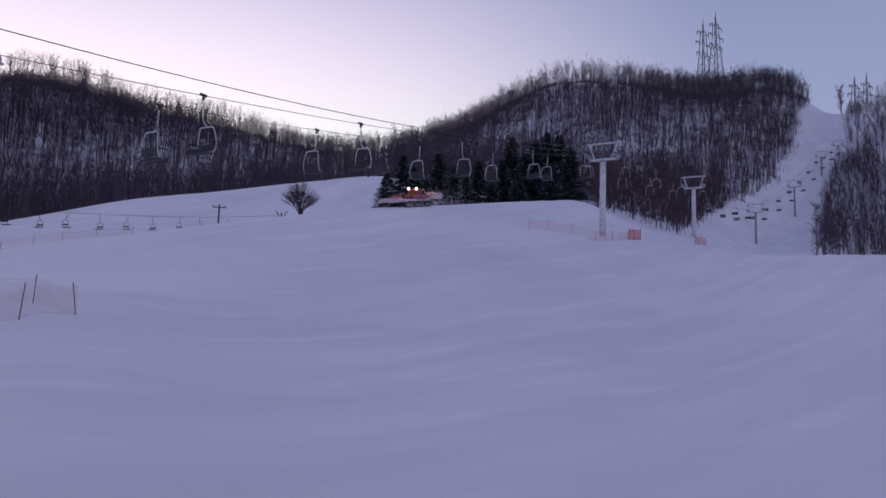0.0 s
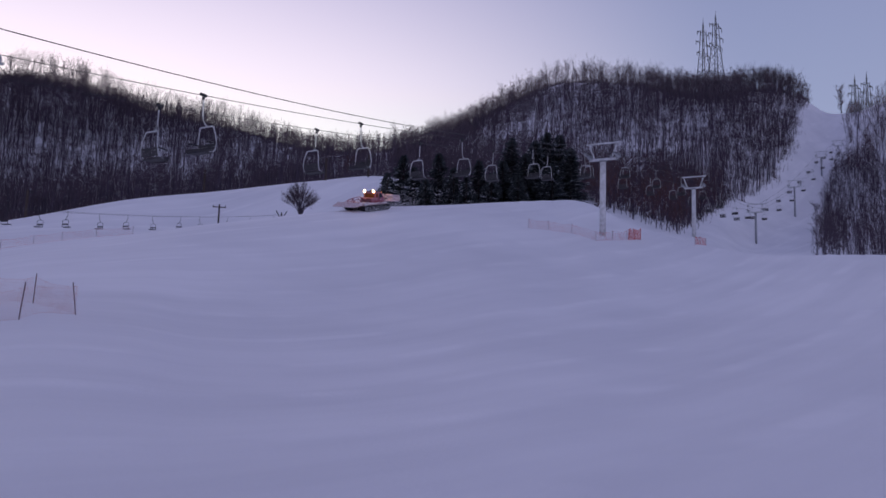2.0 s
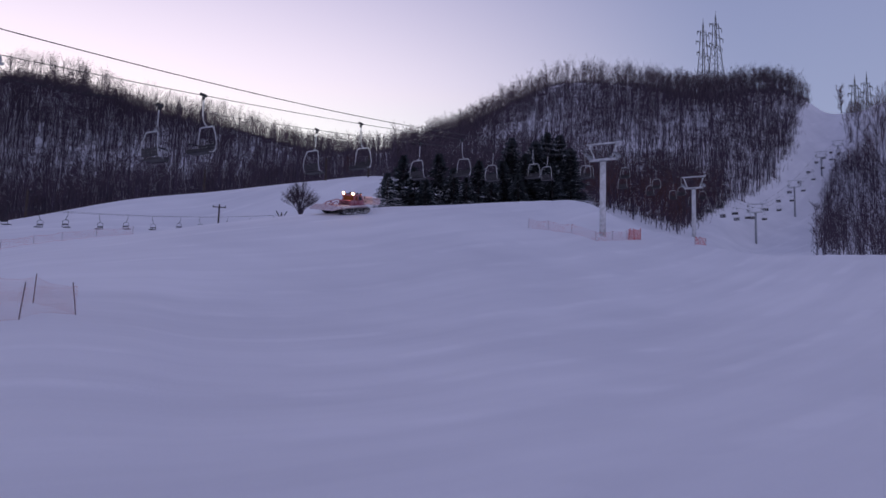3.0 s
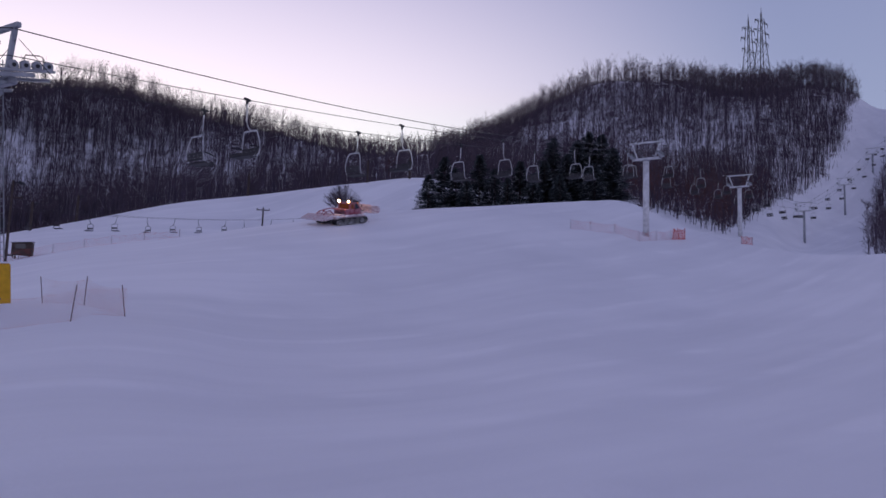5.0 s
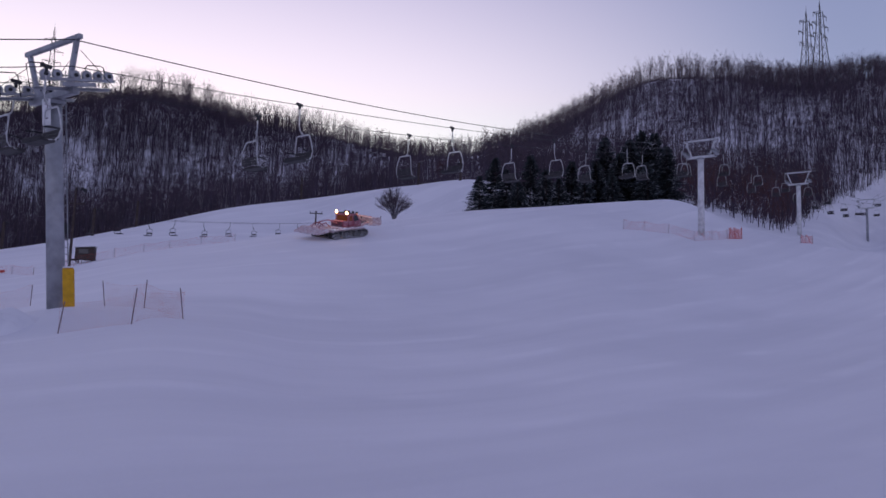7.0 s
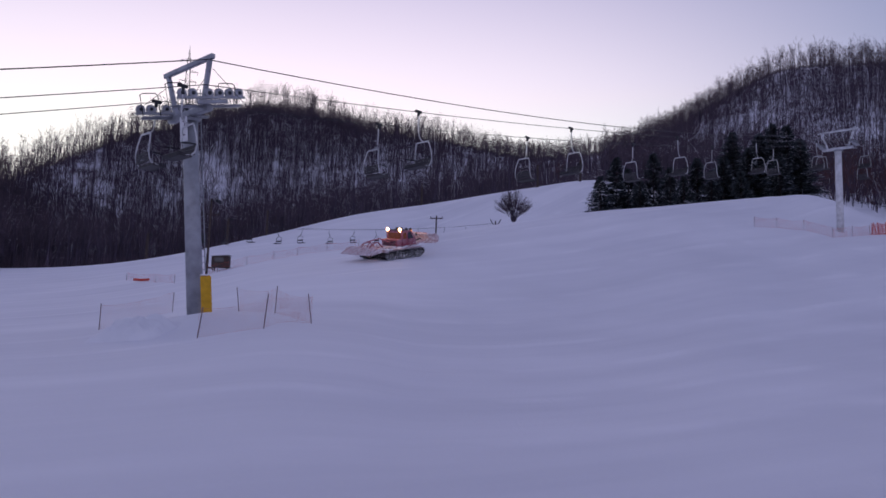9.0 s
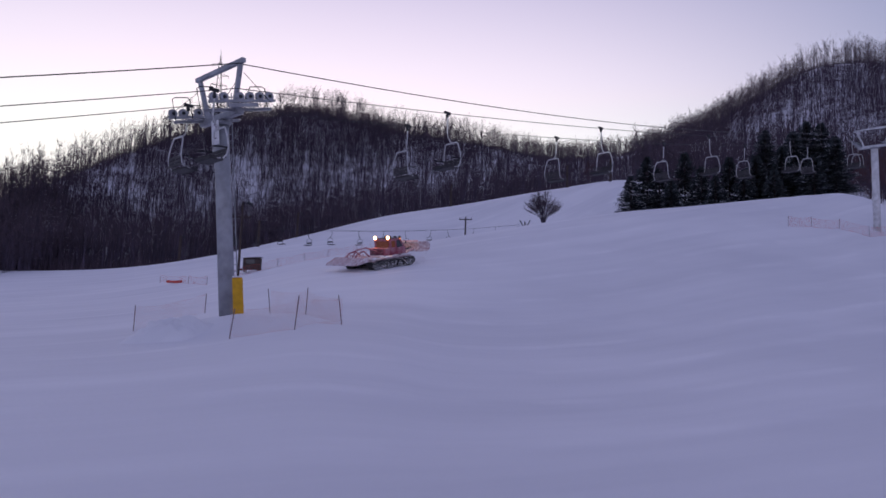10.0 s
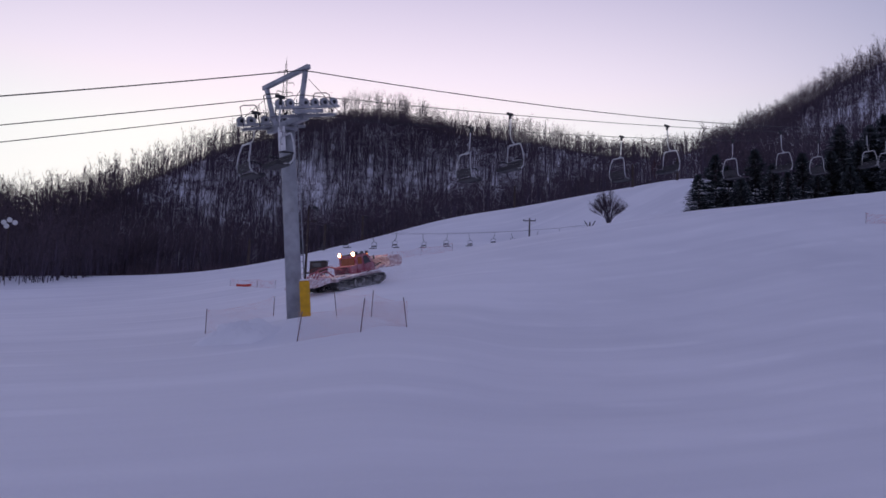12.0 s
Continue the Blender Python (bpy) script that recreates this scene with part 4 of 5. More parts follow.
# ---- the small lift in the hollow ----
def small_tower(az, r, top, label, vee=False):
    p = polar(az, r, -0.3)
    h = top - p.z
    ob = thing("small_lift_pole", label, "lift pole", Matrix.Translation(p) @ pose(0, 0, 0, 0, 0, 100), "poles of the small lift")
    part("pole", Shape().tube([(0, 0, 0), (0, 0, h)], 0.16, 10, 0.12), WOOD, ob)
    if vee:
        for sg in (-1, 1):
            part("fork", Shape().tube([(0, sg * 0.2, h - 1.1), (0, sg * 1.0, h + 0.3)], 0.09, 7), DARK, ob)
        part("cross_arm", Shape().box((0, 0, h - 1.0), (0.2, 3.0, 0.2)), DARK, ob)
    else:
        part("cross_arm", Shape().box((0, 0, h - 0.45), (0.14, 2.2, 0.16)), WOOD, ob)
        for sg in (-1, 1):
            part("pulley", Shape().disc((0, sg * 1.0, h - 0.25), (0, 1, 0), 0.16, 0.08, 12), DARK, ob)
    return ob


def build_small_lift():
    a, b = polar(33.5, 94), polar(11.4, 158)
    za, zb = 1.7 + 94 * math.tan(radians(8.2)), 1.7 + 158 * math.tan(radians(9.35))
    d = Vector((b.x - a.x, b.y - a.y, 0)); length = d.length; d.normalize()
    n = Vector((d.y, -d.x, 0))
    small_tower(15.6, 140, 1.7 + 140 * math.tan(radians(9.75)), "dark wooden pole with a cross arm carrying a small lift")
    small_tower(11.4, 156, 1.7 + 156 * math.tan(radians(9.5)), "dark forked steel pole of a small lift", True)
    small_tower(31.2, 97, 1.7 + 97 * math.tan(radians(9.2)), "dark wooden pole with a cross arm at a small lift's foot")
    for off in (-1.0, 1.0):
        pts = [Vector((a.x, a.y, 0)) + d * (length * k / 30) + n * off + Vector((0, 0, za + (zb - za) * k / 30 - 1.0 * 4 * (k / 30) * (1 - k / 30))) for k in range(31)]
        ob = part("small_haul_rope", Shape().tube(pts, 0.013, 5), ROPE)
        tagged(ob, "thin dark rope of a small lift", "rope")
    first = thing("single_chair", "dark single lift chair hanging empty on a bent rod", "lift chair", None, "chairs of the small lift")
    part("rod", Shape().tube([(0, 0, 0.05), (0.02, 0, -0.5), (-0.22, 0, -0.85), (-0.30, 0, -1.05)], 0.035, 6), DARK, first)
    for sg in (-1, 1):
        part("side_bar", Shape().tube([(-0.30, 0, -1.05), (-0.30, sg * 0.40, -1.15), (-0.30, sg * 0.44, -1.9), (0.2, sg * 0.44, -1.95)], 0.03, 6), DARK, first)
    part("seat", Shape().box((-0.05, 0, -1.93), (0.5, 0.95, 0.06)), SEAT, first)
    part("backrest", Shape().box((-0.32, 0, -1.62), (0.04, 0.86, 0.18)), SEAT, first)
    head = math.degrees(math.atan2(d.y, d.x))
    made = False
    for k, bear in enumerate((32.0, 30.2, 28.4, 26.64, 24.98, 23.11, 21.37, 19.84, 18.05, 16.84, 15.0, 13.5)):
        off = -1.0 if k % 2 else 1.0
        u = Vector((-math.sin(radians(bear)), math.cos(radians(bear))))
        q = Vector((a.x, a.y)) + Vector((n.x, n.y)) * off
        f = (q.x * u.y - q.y * u.x) / (d.y * u.x - d.x * u.y) / length
        if not 0.0 < f < 1.0:
            continue
        p = Vector((a.x, a.y, 0)) + d * (length * f) + n * off
        p.z = za + (zb - za) * f - 4 * f * (1 - f)
        m = Matrix.Translation(p) @ pose(0, 0, 0, 0, 0, head + (180 if k % 2 else 0))
        if made:
            copy_thing(first, m)
        else:
            first.matrix_world = m; made = True
    # the operator's cabin at its foot
    c = polar(30.3, 86)
    ob = thing("control_cabin", "small dark operator's cabin with a pale window on the snow", "cabin", Matrix.Translation(c) @ pose(0, 0, 0, 0, 0, 20))
    part("body", Shape().prism([(-0.85, 0.25), (0.85, 0.25), (0.85, 1.45), (-0.85, 1.30)], -0.6, 0.6), WOOD, ob)
    part("roof", Shape().box((0, 0, 1.46), (1.95, 1.45, 0.08), Matrix.Rotation(radians(-5), 3, "Y")), SNOW, ob, "snow-covered roof")
    part("window_pane", Shape().box((-0.1, -0.61, 1.0), (0.9, 0.03, 0.45)), GLASS_D, ob)
    for x in (-0.7, 0.7):
        for y in (-0.5, 0.5):
            part("leg", Shape().box((x, y, 0.08), (0.12, 0.12, 0.40)), WOOD, ob)
    part("step", Shape().box((-1.15, 0, 0.18), (0.6, 0.9, 0.10)), DARK, ob)


build_small_lift()


# ---- posts on the snow's upper edge ----
def lamp_post(az, r, h, rad=0.30):
    ob = thing("lamp_post", "dark thick post with a small floodlight on the snow's edge", "lamp post", Matrix.Translation(polar(az, r, -0.4)), "posts on the snow's edge")
    part("post", Shape().tube([(0, 0, 0), (0, 0, h + 0.4)], rad, 9, rad * 0.8), WOOD, ob)
    part("bracket", Shape().box((0.3, 0, h + 0.2), (0.9, 0.1, 0.1)), DARK, ob)
    hd = part("lamp_head", Shape().box((0.75, 0, h + 0.15), (0.45, 0.4, 0.28), Matrix.Rotation(radians(25), 3, "Y")), DARK, ob)
    return ob


for az, r, h in ((16.7, 187, 5.2), (27.4, 170, 5.2), (30.0, 156, 5.0), (35.1, 158, 4.8), (8.5, 183, 5.2), (5.5, 181, 5.0)):
    lamp_post(az, r, h)


def floodlight_mast(az, r, top_el):
    p = polar(az, r, -0.4)
    h = 1.7 + r * math.tan(radians(top_el)) - p.z
    ob = thing("floodlight_mast", "dark mast with a cluster of pale round floodlights before the woods", "floodlight", Matrix.Translation(p) @ pose(0, 0, 0, 0, 0, az))
    part("mast", Shape().tube([(0, 0, 0), (0, 0, h)], 0.16, 9, 0.10), WOOD, ob)
    part("cross_arm", Shape().box((0, 0, h - 0.4), (1.9, 0.10, 0.10)), DARK, ob)
    for x, z in ((-0.75, 0.0), (0.0, 0.45), (0.75, 0.1), (-0.35, -0.55)):
        hd = part("lamp_head", Shape().spin((x, -0.15, h - 0.3 + z), (0, -1, -0.3), [(-0.2, 0.14), (0.0, 0.34), (0.22, 0.40), (0.24, 0.38)], 12), PALE, ob)
        part("lens", Shape().spin((x, -0.385, h - 0.37 + z), (0, -1, -0.3), [(0.0, 0.37), (0.02, 0.2)], 12), SIGN, hd)
    return ob


floodlight_mast(49.9, 140, 7.4)
tall = lamp_post(31.2, 78, 7.4, 0.12)
tagged(tall, "tall slender dark pole with a floodlight arm beside a lift")


# ---- single bare trees ----
def lone_tree(az, r, height, seed, label, limbs, twigs, spread, low, mats, name="bare_tree", stems=1, rise=1.0):
    ob = thing(name, label, "tree", Matrix.Translation(polar(az, r)))
    rg = random.Random(seed)
    VT, FT, VW, FW = [], [], [], []
    for k in range(stems):
        V, F, M = bare_tree(seed + k, height * rg.uniform(0.8, 1.0), limbs, twigs, spread, low, 0.05 if stems == 1 else 0.2, rise=rise)
        o = len(VT)
        VT += [tuple(map(float, v)) for v in V]
        for f, m in zip(F, M):
            (FT if m == 0 else FW).append(tuple(int(i) + o for i in f))
    for nm, fs, mat in (("trunk", FT, mats[0]), ("crown", FW, mats[1])):
        s = Shape(); s.v, s.f = VT, fs
        me = s.mesh(nm, mat)
        bm = bmesh.new(); bm.from_mesh(me)
        bmesh.ops.delete(bm, geom=[v for v in bm.verts if not v.link_faces], context="VERTS")
        bm.to_mesh(me); bm.free()
        new(nm, me).parent = ob
    return ob




def round_shrub(az, r, label):
    """Many stems from one root that end in a rounded crown of fine twigs."""
    ob = thing("bare_shrub_tree", label, "tree", Matrix.Translation(polar(az, r, -0.2)))
    rg = random.Random(77)
    st, tw = Shape(), Shape()
    for k in range(44):
        a, e = rg.random() * 6.283, math.asin(rg.uniform(-0.15, 1.0))
        q = rg.uniform(0.7, 1.0)
        end = Vector((2.3 * q * math.cos(a) * math.cos(e), 2.3 * q * math.sin(a) * math.cos(e), 2.3 + 1.9 * q * math.sin(e)))
        root = Vector((0.12 * math.cos(a), 0.12 * math.sin(a), rg.uniform(0.0, 0.8)))
        mid = Vector((end.x * 0.42, end.y * 0.42, root.z + (end.z - root.z) * 0.55))
        st.tube([root, root.lerp(mid, 0.55) + Vector((-end.x * 0.05, -end.y * 0.05, 0.1)), mid, end], rg.uniform(0.02, 0.04), 4, 0.006)
        for n in range(85):
            t = rg.uniform(0.45, 1.0)
            b = mid.lerp(end, (t - 0.45) / 0.55)
            d = Vector((rg.gauss(0, 0.55), rg.gauss(0, 0.55), rg.gauss(0.55, 0.35))) + Vector((end.x, end.y, 0)) * 0.12
            d = d.normalized() * rg.uniform(0.3, 0.8)
            w = d.cross(Vector((rg.gauss(0, 1), rg.gauss(0, 1), rg.gauss(0, 1)))).normalized() * 0.012
            tw.add([b - w, b + w, b + d], [(0, 1, 2)])
    for k in range(3):
        st.tube([(0.12 * math.cos(2.1 * k), 0.12 * math.sin(2.1 * k), -0.2), (0.2 * math.cos(2.1 * k), 0.2 * math.sin(2.1 * k), 1.2), (0.5 * math.cos(2.1 * k), 0.5 * math.sin(2.1 * k), 2.8)], 0.09, 6, 0.03)
    for sh in (st, tw):
        sh.v = [(x * 1.25, y * 1.25, z * 1.2) for x, y, z in sh.v]
    part("trunk", st, BARK, ob)
    part("crown", tw, TWIG, ob)


round_shrub(10.1, 112, "round bare bush-like tree with many stems on the crest")
lone_tree(-24.7, 140, 12.2, 320, "thin bare birch standing alone before the upper piste", 16, 160, 0.13, 0.3, [BARK, TWIG], "birch_tree")
lone_tree(7.1, 184, 5.0, 330, "small bare reddish sapling on the snow's edge", 9, 200, 0.3, 0.1, [BARK, RUST], "sapling", 3)
lone_tree(-11.0, 150, 4.5, 340, "low bare shrub on the crest", 10, 260, 0.4, 0.05, [BARK, RUST], "shrub", 5)
lone_tree(-26.5, 472, 16, 350, "bare poplar on the skyline by the upper piste", 14, 200, 0.2, 0.15, [BARK, TWIG], "skyline_tree", 3)


# ---- power pylons on the ridges ----
def pylon(az, r, top_el, turn, label, k=1.0, bury=0.0):
    g = polar(az, r)
    h = 1.7 + r * math.tan(radians(top_el)) - g.z
    ob = thing("power_pylon", label, "pylon", Matrix.Translation(g) @ pose(0, 0, 0, 0, 0, turn), "pylons on the ridges")
    w0, w1, wt = 4.6 * k, 1.7 * k, 0.95 * k
    hw = h * 0.62
    legs = [(sx, sy) for sx in (-1, 1) for sy in (-1, 1)]
    bar = 0.16 * k
    for sx, sy in legs:
        part("leg", Shape().tube([(sx * w0, sy * w0, -1), (sx * w1, sy * w1, hw), (sx * wt, sy * 1.2 * k, h * 0.86)], bar * 1.3, 4), DARK, ob)
    br = Shape()
    n = 7
    for i in range(n):
        f0, f1 = i / n, (i + 1) / n
        a, b = w0 + (w1 - w0) * f0, w0 + (w1 - w0) * f1
        z0, z1 = hw * f0, hw * f1
        for (p, q) in (((-1, -1), (1, -1)), ((1, -1), (1, 1)), ((1, 1), (-1, 1)), ((-1, 1), (-1, -1))):
            br.tube([(p[0] * a, p[1] * a, z0), (q[0] * b, q[1] * b, z1)], bar * 0.6, 3)
            br.tube([(q[0] * a, q[1] * a, z0), (p[0] * b, p[1] * b, z1)], bar * 0.6, 3)
    part("lattice", br, DARK, ob)
    part("peak", Shape().tube([(0, 0, h * 0.84), (0, 0, h)], bar * 1.2, 4, bar * 0.6).tube([(-wt, 0, h * 0.84), (0, 0, h * 0.97)], bar * 0.8, 3).tube([(wt, 0, h * 0.84), (0, 0, h * 0.97)], bar * 0.8, 3), DARK, ob)
    for lv, ln in ((0.60, 6.6), (0.71, 7.6), (0.82, 6.2)):
        for sx in (-1, 1):
            z = h * lv
            arm = part("cross_arm", Shape().tube([(sx * wt * 0.9, 0.9 * k, z), (sx * ln * k, 0, z + 0.5 * k)], bar, 4).tube([(sx * wt * 0.9, -0.9 * k, z), (sx * ln * k, 0, z + 0.5 * k)], bar, 4).tube([(sx * wt * 0.9, 0, z + 2.2 * k), (sx * ln * k, 0, z + 0.6 * k)], bar * 0.8, 4), DARK, ob)
            part("insulator", Shape().tube([(sx * ln * k, 0, z + 0.5 * k), (sx * ln * k, 0, z - 1.8 * k)], 0.16 * k, 5), DARK, arm)
        part("brace", Shape().tube([(-wt, 0, h * lv), (wt, 0, h * (lv + 0.1))], bar * 0.7, 4).tube([(wt, 0, h * lv), (-wt, 0, h * (lv + 0.1))], bar * 0.7, 4), DARK, ob)
    return ob


pylon(-17.97, 432, 22.78, 38, "grey steel lattice power pylon on a wooded hilltop", 0.85)
pylon(-18.80, 424, 23.12, 38, "tall grey steel lattice pylon beside its twin on a hilltop", 0.85)
pylon(-27.31, 500, 18.31, 30, "steel lattice power pylon behind a far ridge", 0.85)
pylon(-28.00, 492, 18.39, 30, "steel lattice power pylon beside its twin behind a far ridge", 0.85)
pylon(33.35, 345, 19.9, 40, "slim steel lattice power pylon on the western ridge", 0.5)


# ---- the snow groomer ----
def build_groomer():
    g = thing("snow_groomer", "red snow groomer caked with snow, work lamps lit, blade raised", "snow groomer")
    for sg in (-1, 1):
        y0, y1 = sg * 1.05, sg * 1.95
        outline = [(-2.0, 0.12), (-1.7, 0.0), (1.75, 0.0), (2.1, 0.14), (2.3, 0.42), (2.22, 0.66), (2.0, 0.80), (-1.9, 0.80), (-2.2, 0.70), (-2.35, 0.45), (-2.25, 0.25)]
        belt = Shape()
        n = len(outline)
        inner = [(x * 0.955, 0.40 + (z - 0.40) * 0.86) for x, z in outline]
        pts = [(x, y0, z) for x, z in outline] + [(x, y1, z) for x, z in outline] + [(x, y0, z) for x, z in inner] + [(x, y1, z) for x, z in inner]
        fs = []
        for i in range(n):
            j = (i + 1) % n
            fs += [(i, j, n + j, n + i), (2 * n + i, 3 * n + i, 3 * n + j, 2 * n + j), (i, 2 * n + i, 2 * n + j, j), (n + i, n + j, 3 * n + j, 3 * n + i)]
        belt.add(pts, fs)
        tr = part("track", belt, BLACK, g, "black rubber track belt with cross bars")
        # cross bars all round the belt
        per = []
        for i in range(n):
            a, b = Vector((outline[i][0], 0, outline[i][1])), Vector((outline[(i + 1) % n][0], 0, outline[(i + 1) % n][1]))
            k = max(1, int((b - a).length / 0.2))
            per += [a + (b - a) * (q / k) for q in range(k)]
        for q in per:
            d = Vector((q.x * 0.35, 0, q.z - 0.4)).normalized()
            part("cleat", Shape().box(q + d * 0.03 + Vector((0, (y0 + y1) / 2, 0)), (0.06, 0.92, 0.06), None, 0.01), DUSTED if q.z > 0.74 else DARK, tr)
        for k in range(5):
            w = part("road_wheel", Shape().disc((-1.55 + 0.78 * k, sg * 1.55, 0.36), (0, 1, 0), 0.30, 0.7, 14), BLACK, tr)
        part("drive_sprocket", Shape().disc((2.0, sg * 1.5, 0.44), (0, 1, 0), 0.28, 0.8, 12), DARK, tr)
        part("mudguard", Shape().box((0.1, sg * 1.5, 0.92), (4.1, 0.98, 0.06)).box((2.1, sg * 1.5, 0.80), (0.06, 0.98, 0.22)), DUSTED, g, "snow-covered track guard")
    part("chassis", Shape().box((0, 0, 0.72), (4.2, 2.0, 0.5), ch=0.06), DARK, g)
    # cab, slanted at the blade's end
    prof = [(0.62, 1.0), (0.55, 2.55), (0.42, 2.66), (-0.72, 2.66), (-0.86, 2.58), (-1.45, 1.65), (-1.50, 1.0)]
    cab = part("cab", Shape().prism(prof, -1.12, 1.12), RED, g, "red steel cab with rounded roof edge")
    part("rear_window", Shape().box((0.60, 0, 2.10), (0.05, 1.7, 0.66), Matrix.Rotation(radians(-2.6), 3, "Y")), GLASS_GLOW, cab, "dark rear window, its orange reflection put in as glow")
    part("windshield", Shape().box((-1.17, 0, 2.12), (0.04, 1.95, 1.0), Matrix.Rotation(radians(32), 3, "Y")), GLASS_D, cab, "slanted dark windscreen")
    for sg in (-1, 1):
        d = part("door", Shape().prism([(-0.15, 1.05), (-0.15, 2.52), (-0.72, 2.52), (-1.18, 1.78), (-1.2, 1.05)], sg * 1.12, sg * 1.15), RED, cab)
        part("side_window", Shape().prism([(-0.22, 1.72), (-0.22, 2.46), (-0.66, 2.46), (-1.08, 1.80)], sg * 1.15, sg * 1.165), GLASS_D, d, "dark side window")
        part("rear_side_window", Shape().prism([(0.50, 1.80), (0.46, 2.44), (-0.02, 2.44), (-0.02, 1.80)], sg * 1.12, sg * 1.135), GLASS_GLOW, cab)
        part("door_handle", Shape().box((-0.25, sg * 1.17, 1.5), (0.14, 0.04, 0.04)), DARK, d)
        mir = part("mirror", Shape().tube([(-1.0, sg * 1.12, 2.3), (-1.15, sg * 1.45, 2.3)], 0.02, 6).box((-1.15, sg * 1.5, 2.2), (0.06, 0.18, 0.32)), BLACK, cab)
    part("roof_rack", Shape().box((-0.1, 0, 2.70), (1.0, 2.0, 0.05)), DARK, cab)
    forward = [cab, *cab.children_recursive]
    # engine cover below the rear window
    eng = part("engine_cover", Shape().box((-0.14, 0, 1.32), (0.76, 2.1, 0.66), ch=0.05), RED, g, "red engine cover")
    for k in range(4):
        part("vent_slat", Shape().box((0.255, 0, 1.12 + 0.13 * k), (0.03, 1.7, 0.05)), DARK, eng)
    # snow clinging to the cab's foot and the deck
    cl = Shape()
    rc = random.Random(9)
    for k in range(70):
        x, y = rc.uniform(-1.9, 2.1), rc.choice((-1, 1)) * rc.uniform(1.0, 1.9)
        cl.box((x, y, 0.97), (rc.uniform(0.12, 0.4), rc.uniform(0.1, 0.3), rc.uniform(0.04, 0.14)), Matrix.Rotation(rc.random() * 3, 3, "Z"), 0.04)
    part("caked_snow", cl, SPRAY, g, "lumps of snow lying on the track guards")["kind"] = "stuff"
    # work lamps
    for y in (-0.86, 0.86):
        h = part("work_lamp", Shape().spin((0.52, y, 2.78), (1, 0, 0), [(-0.10, 0.08), (0.0, 0.17), (0.10, 0.19), (0.12, 0.19)], 14), DARK, g)
        part("lens", Shape().spin((0.645, y, 2.78), (1, 0, 0), [(0.0, 0.175), (0.03, 0.14), (0.05, 0.05)], 14), LAMP, h, "glowing warm lamp lens")
        # the halo round the lens, added as a ring that glows orange
        part("reflector", Shape().spin((0.635, y, 2.78), (1, 0, 0), [(0.0, 0.175), (0.0, 0.23), (0.03, 0.245), (0.03, 0.23)], 16), LAMP_GLOW, h, "orange halo of the lamp, put in as a glowing ring")
    for y in (-0.95, -0.35, 0.35, 0.95):
        h = part("front_lamp", Shape().spin((-0.86, y, 2.76), (-1, 0, -0.22), [(-0.10, 0.06), (0.0, 0.13), (0.14, 0.14), (0.14, 0.125), (0.01, 0.115)], 14), DARK, g)
        part("lens", Shape().spin((-0.885, y, 2.754), (-1, 0, -0.22), [(0.0, 0.105), (0.015, 0.05)], 12), FRONT, h)
    part("side_marker", Shape().spin((-0.78, 1.13, 2.60), (0, 1, 0), [(0.0, 0.07), (0.04, 0.06), (0.06, 0.02)], 10), LAMP_GLOW, g, "small lit side lamp")
    part("beacon", Shape().spin((0.0, 0.0, 2.72), (0, 0, 1), [(0, 0.09), (0.12, 0.09), (0.17, 0.04)], 12), YELLOW, g)
    forward += [o for c in g.children if c.name.split(".")[0] in ("work_lamp", "front_lamp", "side_marker", "beacon") for o in (c, *c.children)]
    for o in forward:
        o.data.transform(Matrix.Translation((-0.9, 0, 0.17)) @ Matrix.Diagonal((0.78, 1, 0.83, 1)))
    # rear deck with the tiller's lifting frame
    part("deck", Shape().box((1.2, 0, 1.02), (1.95, 2.0, 0.10)), DUSTED, g, "snow-covered rear deck")
    for sg in (-1, 1):
        part("lift_arm", Shape().tube([(1.5, sg * 0.55, 1.1), (2.1, sg * 0.6, 1.62), (2.75, sg * 0.6, 1.5), (3.2, sg * 0.6, 0.95)], 0.07, 8), RED, g, "red lifting arm")
        part("hydraulic_ram", Shape().tube([(1.6, sg * 0.25, 1.12), (2.9, sg * 0.35, 1.35)], 0.06, 8).tube([(2.3, sg * 0.3, 1.24), (3.2, sg * 0.38, 1.42)], 0.035, 8), REDFR, g)
        part("frame_brace", Shape().tube([(2.2, sg * 0.9, 0.7), (2.5, sg * 0.95, 1.45), (3.1, sg * 1.2, 1.05)], 0.05, 7), REDFR, g)
    til = part("tiller", Shape().box((2.95, 0, 1.02), (0.45, 3.9, 0.34), ch=0.08), REDFR, g, "snow-caked tiller housing")
    part("tiller_flap", Shape().prism([(3.1, 1.10), (3.15, 1.15), (4.25, 0.72), (4.24, 0.67)], -2.0, 2.0), DUSTED, til, "pale rubber finishing flap")
    for k in range(7):
        part("flap_rib", Shape().box((3.68, -1.9 + 0.633 * k, 0.96), (1.15, 0.06, 0.06), Matrix.Rotation(radians(21.5), 3, "Y")), REDFR, til)
    for sg in (-1, 1):
        part("tiller_guard", Shape().prism([(2.75, 0.85), (2.85, 1.2), (3.2, 1.2), (4.2, 0.78), (4.1, 0.66)], sg * 2.0, sg * 2.05), DUSTED, til)
    part("hose_bundle", Shape().tube([(0.3, 0.1, 1.4), (1.5, 0.15, 1.85), (2.5, 0.1, 1.75), (2.9, 0.05, 1.2)], 0.06, 7), RED, g)
    # the blade, raised
    bp = [(-3.20, 1.02), (-3.44, 1.10), (-3.56, 1.32), (-3.50, 1.58), (-3.30, 1.76), (-3.24, 1.70), (-3.40, 1.54), (-3.45, 1.32), (-3.36, 1.16), (-3.18, 1.08)]
    bp = [(x, 1.0 + (z - 1.02) * 1.2) for x, z in bp]
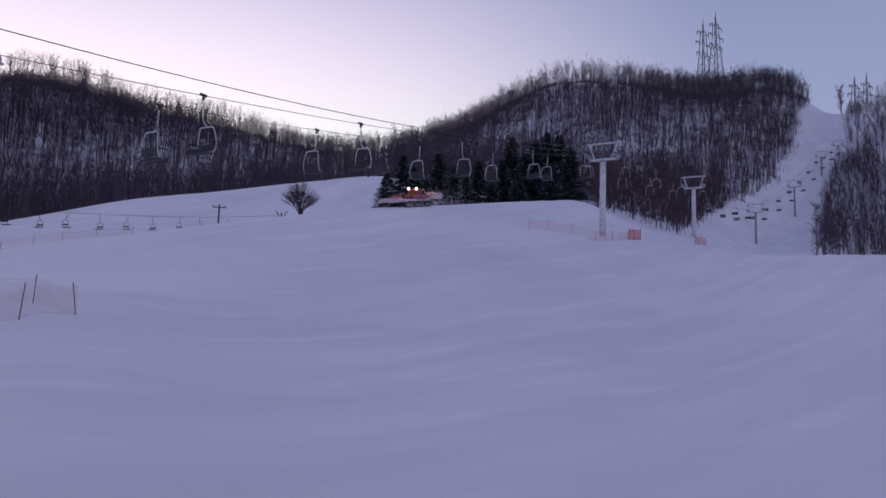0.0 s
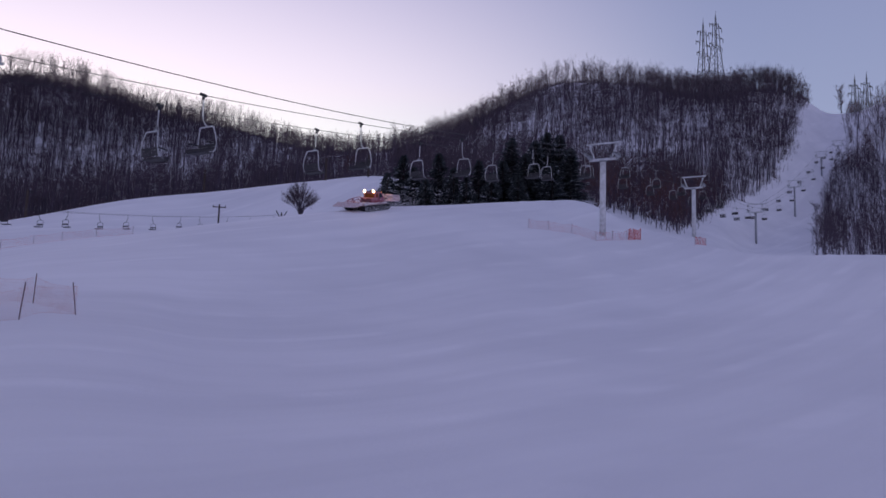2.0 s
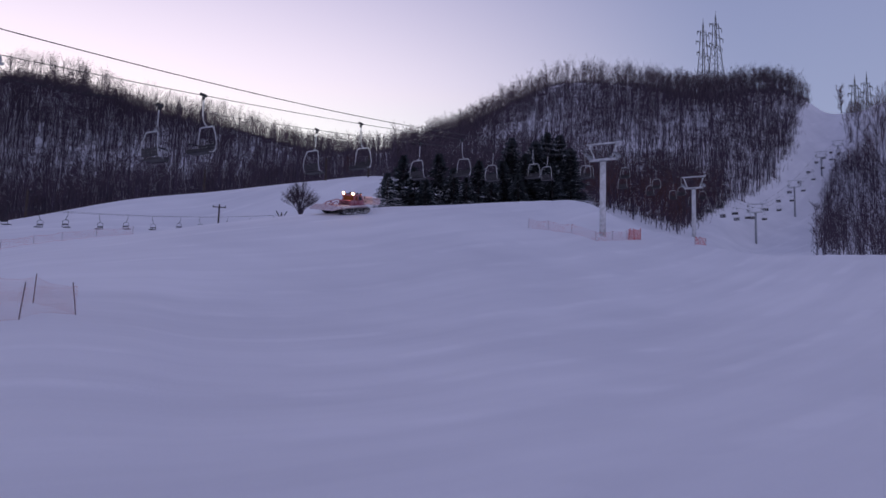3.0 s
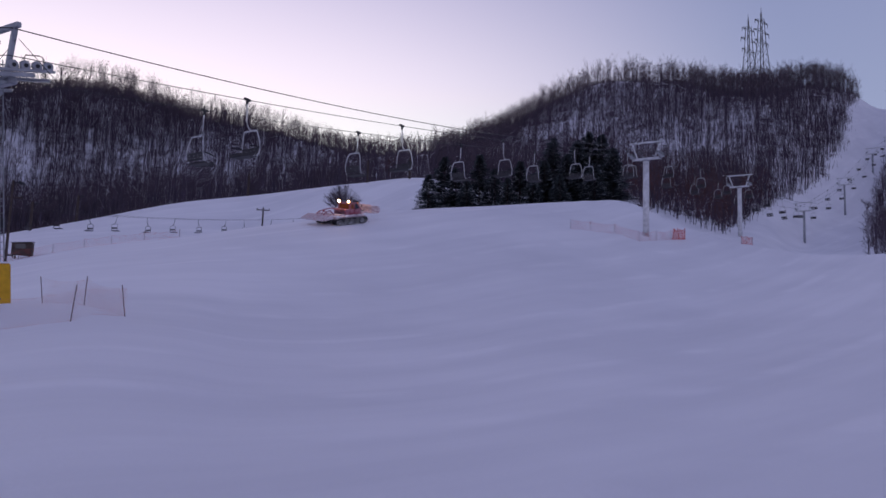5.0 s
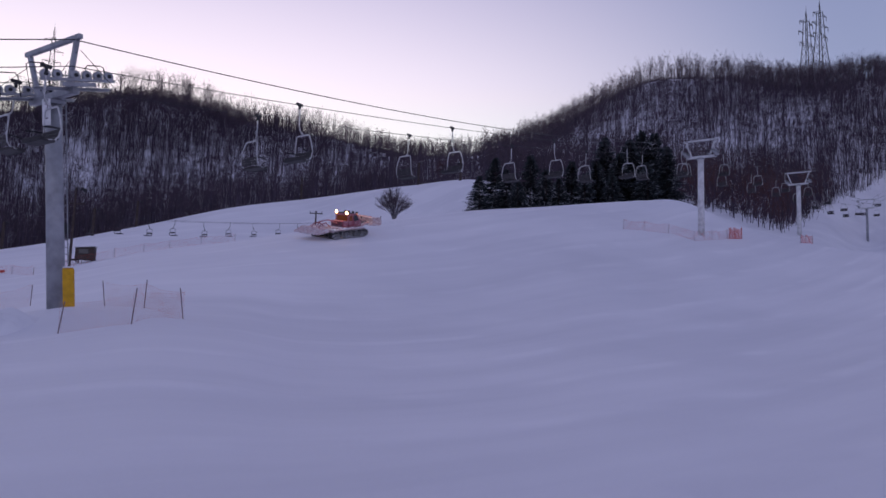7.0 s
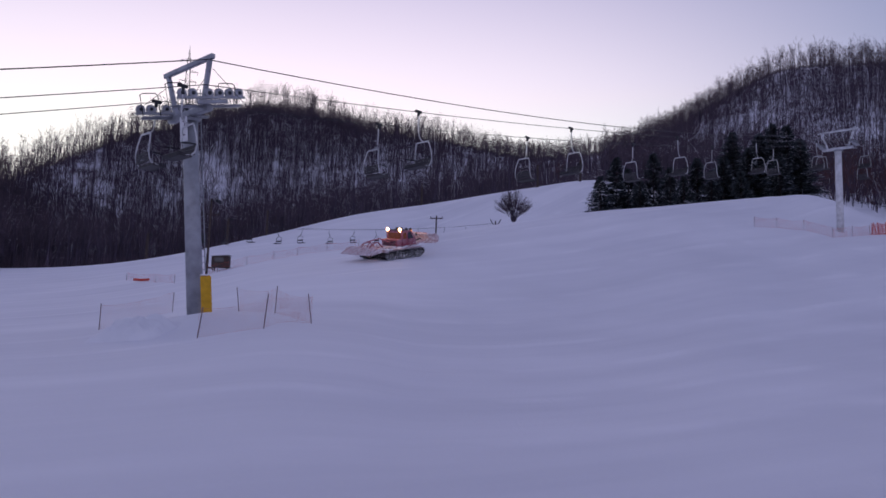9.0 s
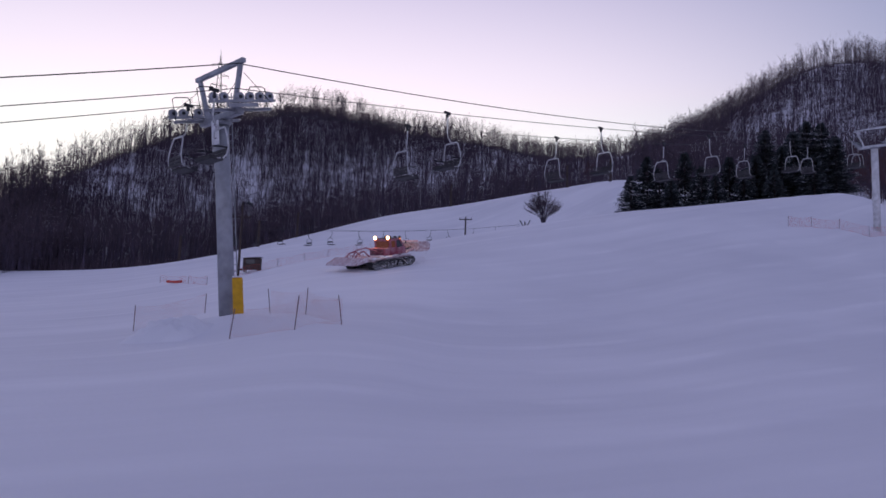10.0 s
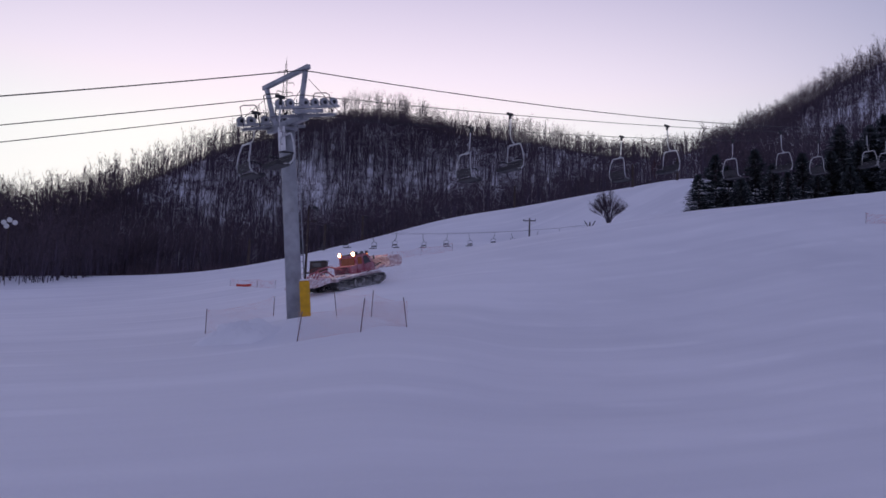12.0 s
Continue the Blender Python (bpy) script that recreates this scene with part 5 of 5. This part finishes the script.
    blade = part("blade", Shape().prism(bp, -1.35, 1.35), DUSTED, g, "raised curved plough blade caked with snow")
    for sg in (-1, 1):
        wing = Shape()
        pts = [(x - (0.0 if q == 0 else 0.55), sg * (1.35 if q == 0 else 2.05), z) for q in (0, 1) for x, z in bp]
        n = len(bp)
        fs = [(i, n + i, n + (i + 1) % n, (i + 1) % n) for i in range(n)] + [tuple(range(n)), tuple(range(n, 2 * n))[::-1]]
        part("blade_wing", wing.add(pts, fs), DUSTED, blade)
        part("push_arm", Shape().tube([(-1.9, sg * 0.7, 0.6), (-2.7, sg * 0.75, 1.1), (-3.35, sg * 0.7, 1.25)], 0.09, 8), REDFR, g)
        part("blade_ram", Shape().tube([(-1.6, sg * 0.35, 1.05), (-3.3, sg * 0.4, 1.4)], 0.06, 8), DARK, g)
    part("blade_crest", Shape().box((-3.32, 0, 1.92), (0.06, 2.7, 0.12)), REDFR, blade)
    # a drift of flung snow, carried along
    rg = random.Random(4)
    sp = Shape()
    for k in range(5200):
        t = rg.random() ** 1.4
        x = 1.6 - 10.5 * t + rg.gauss(0, 0.4)
        y = rg.gauss(0, 0.5) + rg.choice((-1.6, 1.6)) * (1 - 0.4 * t)
        z = 0.05 + abs(rg.gauss(0, 0.30 + 0.75 * t))
        if k % 4 == 1:
            x, z = rg.uniform(-3.2, 2.6), 0.05 + abs(rg.gauss(0, 0.42))
            y = rg.choice((-1, 1)) * (2.05 + abs(rg.gauss(0, 0.25)))
        s = rg.uniform(0.008, 0.030)
        a = rg.random() * 6
        sp.add([(x + s * math.cos(a), y + s * math.sin(a), z), (x - s, y, z - s), (x + s, y - s, z - s * 0.5), (x, y, z + s)], [(0, 1, 2), (0, 2, 3), (0, 3, 1), (1, 3, 2)])
    part("flung_snow", sp, SPRAY, g, "fine snow flung up behind")["kind"] = "stuff"
    return g


groomer = build_groomer()

# bearing and distance of the machine as it backs down the slope
DRIVE = [(0.0, 2.4, 112.5), (1.0, 3.85, 110.0), (2.0, 5.45, 106.3), (3.25, 7.35, 101), (4.5, 9.35, 95.6), (5.5, 11.05, 91.4), (6.5, 13.0, 87), (7.0, 13.93, 85), (8.0, 16.2, 79.6), (9.0, 18.65, 74.6), (10.0, 21.5, 70.2), (11.0, 24.7, 66.2), (12.0, 28.25, 62.6)]


def drive_pose(x, y, heading):
    h = Vector((math.cos(heading), math.sin(heading)))
    s = Vector((-h.y, h.x))
    f = (gz(x + h.x * 2, y + h.y * 2) - gz(x - h.x * 2, y - h.y * 2)) / 4
    c = (gz(x + s.x * 1.5, y + s.y * 1.5) - gz(x - s.x * 1.5, y - s.y * 1.5)) / 3
    X = Vector((h.x, h.y, f)).normalized()
    Y = Vector((s.x, s.y, c)); Y = (Y - X * Y.dot(X)).normalized()
    Z = X.cross(Y)
    m = Matrix((X, Y, Z)).transposed().to_4x4()
    m.translation = (x, y, gz(x, y) - 0.03)
    return m


def motions():
    rows = []
    pts = [(t, -r * math.sin(radians(a)), r * math.cos(radians(a))) for t, a, r in DRIVE]
    for i, (t, x, y) in enumerate(pts):
        a, b = pts[max(i - 1, 0)], pts[min(i + 1, len(pts) - 1)]
        slew = np.interp(t, [0, 1, 2.5, 7, 9, 12], [-6, -8, -14, -22, -14, -4])  # it slides a little sideways down the fall line
        rows.append((t, drive_pose(x, y, math.atan2(b[2] - a[2], b[1] - a[1]) + radians(float(slew)))))
    walk(groomer, rows)


motions()
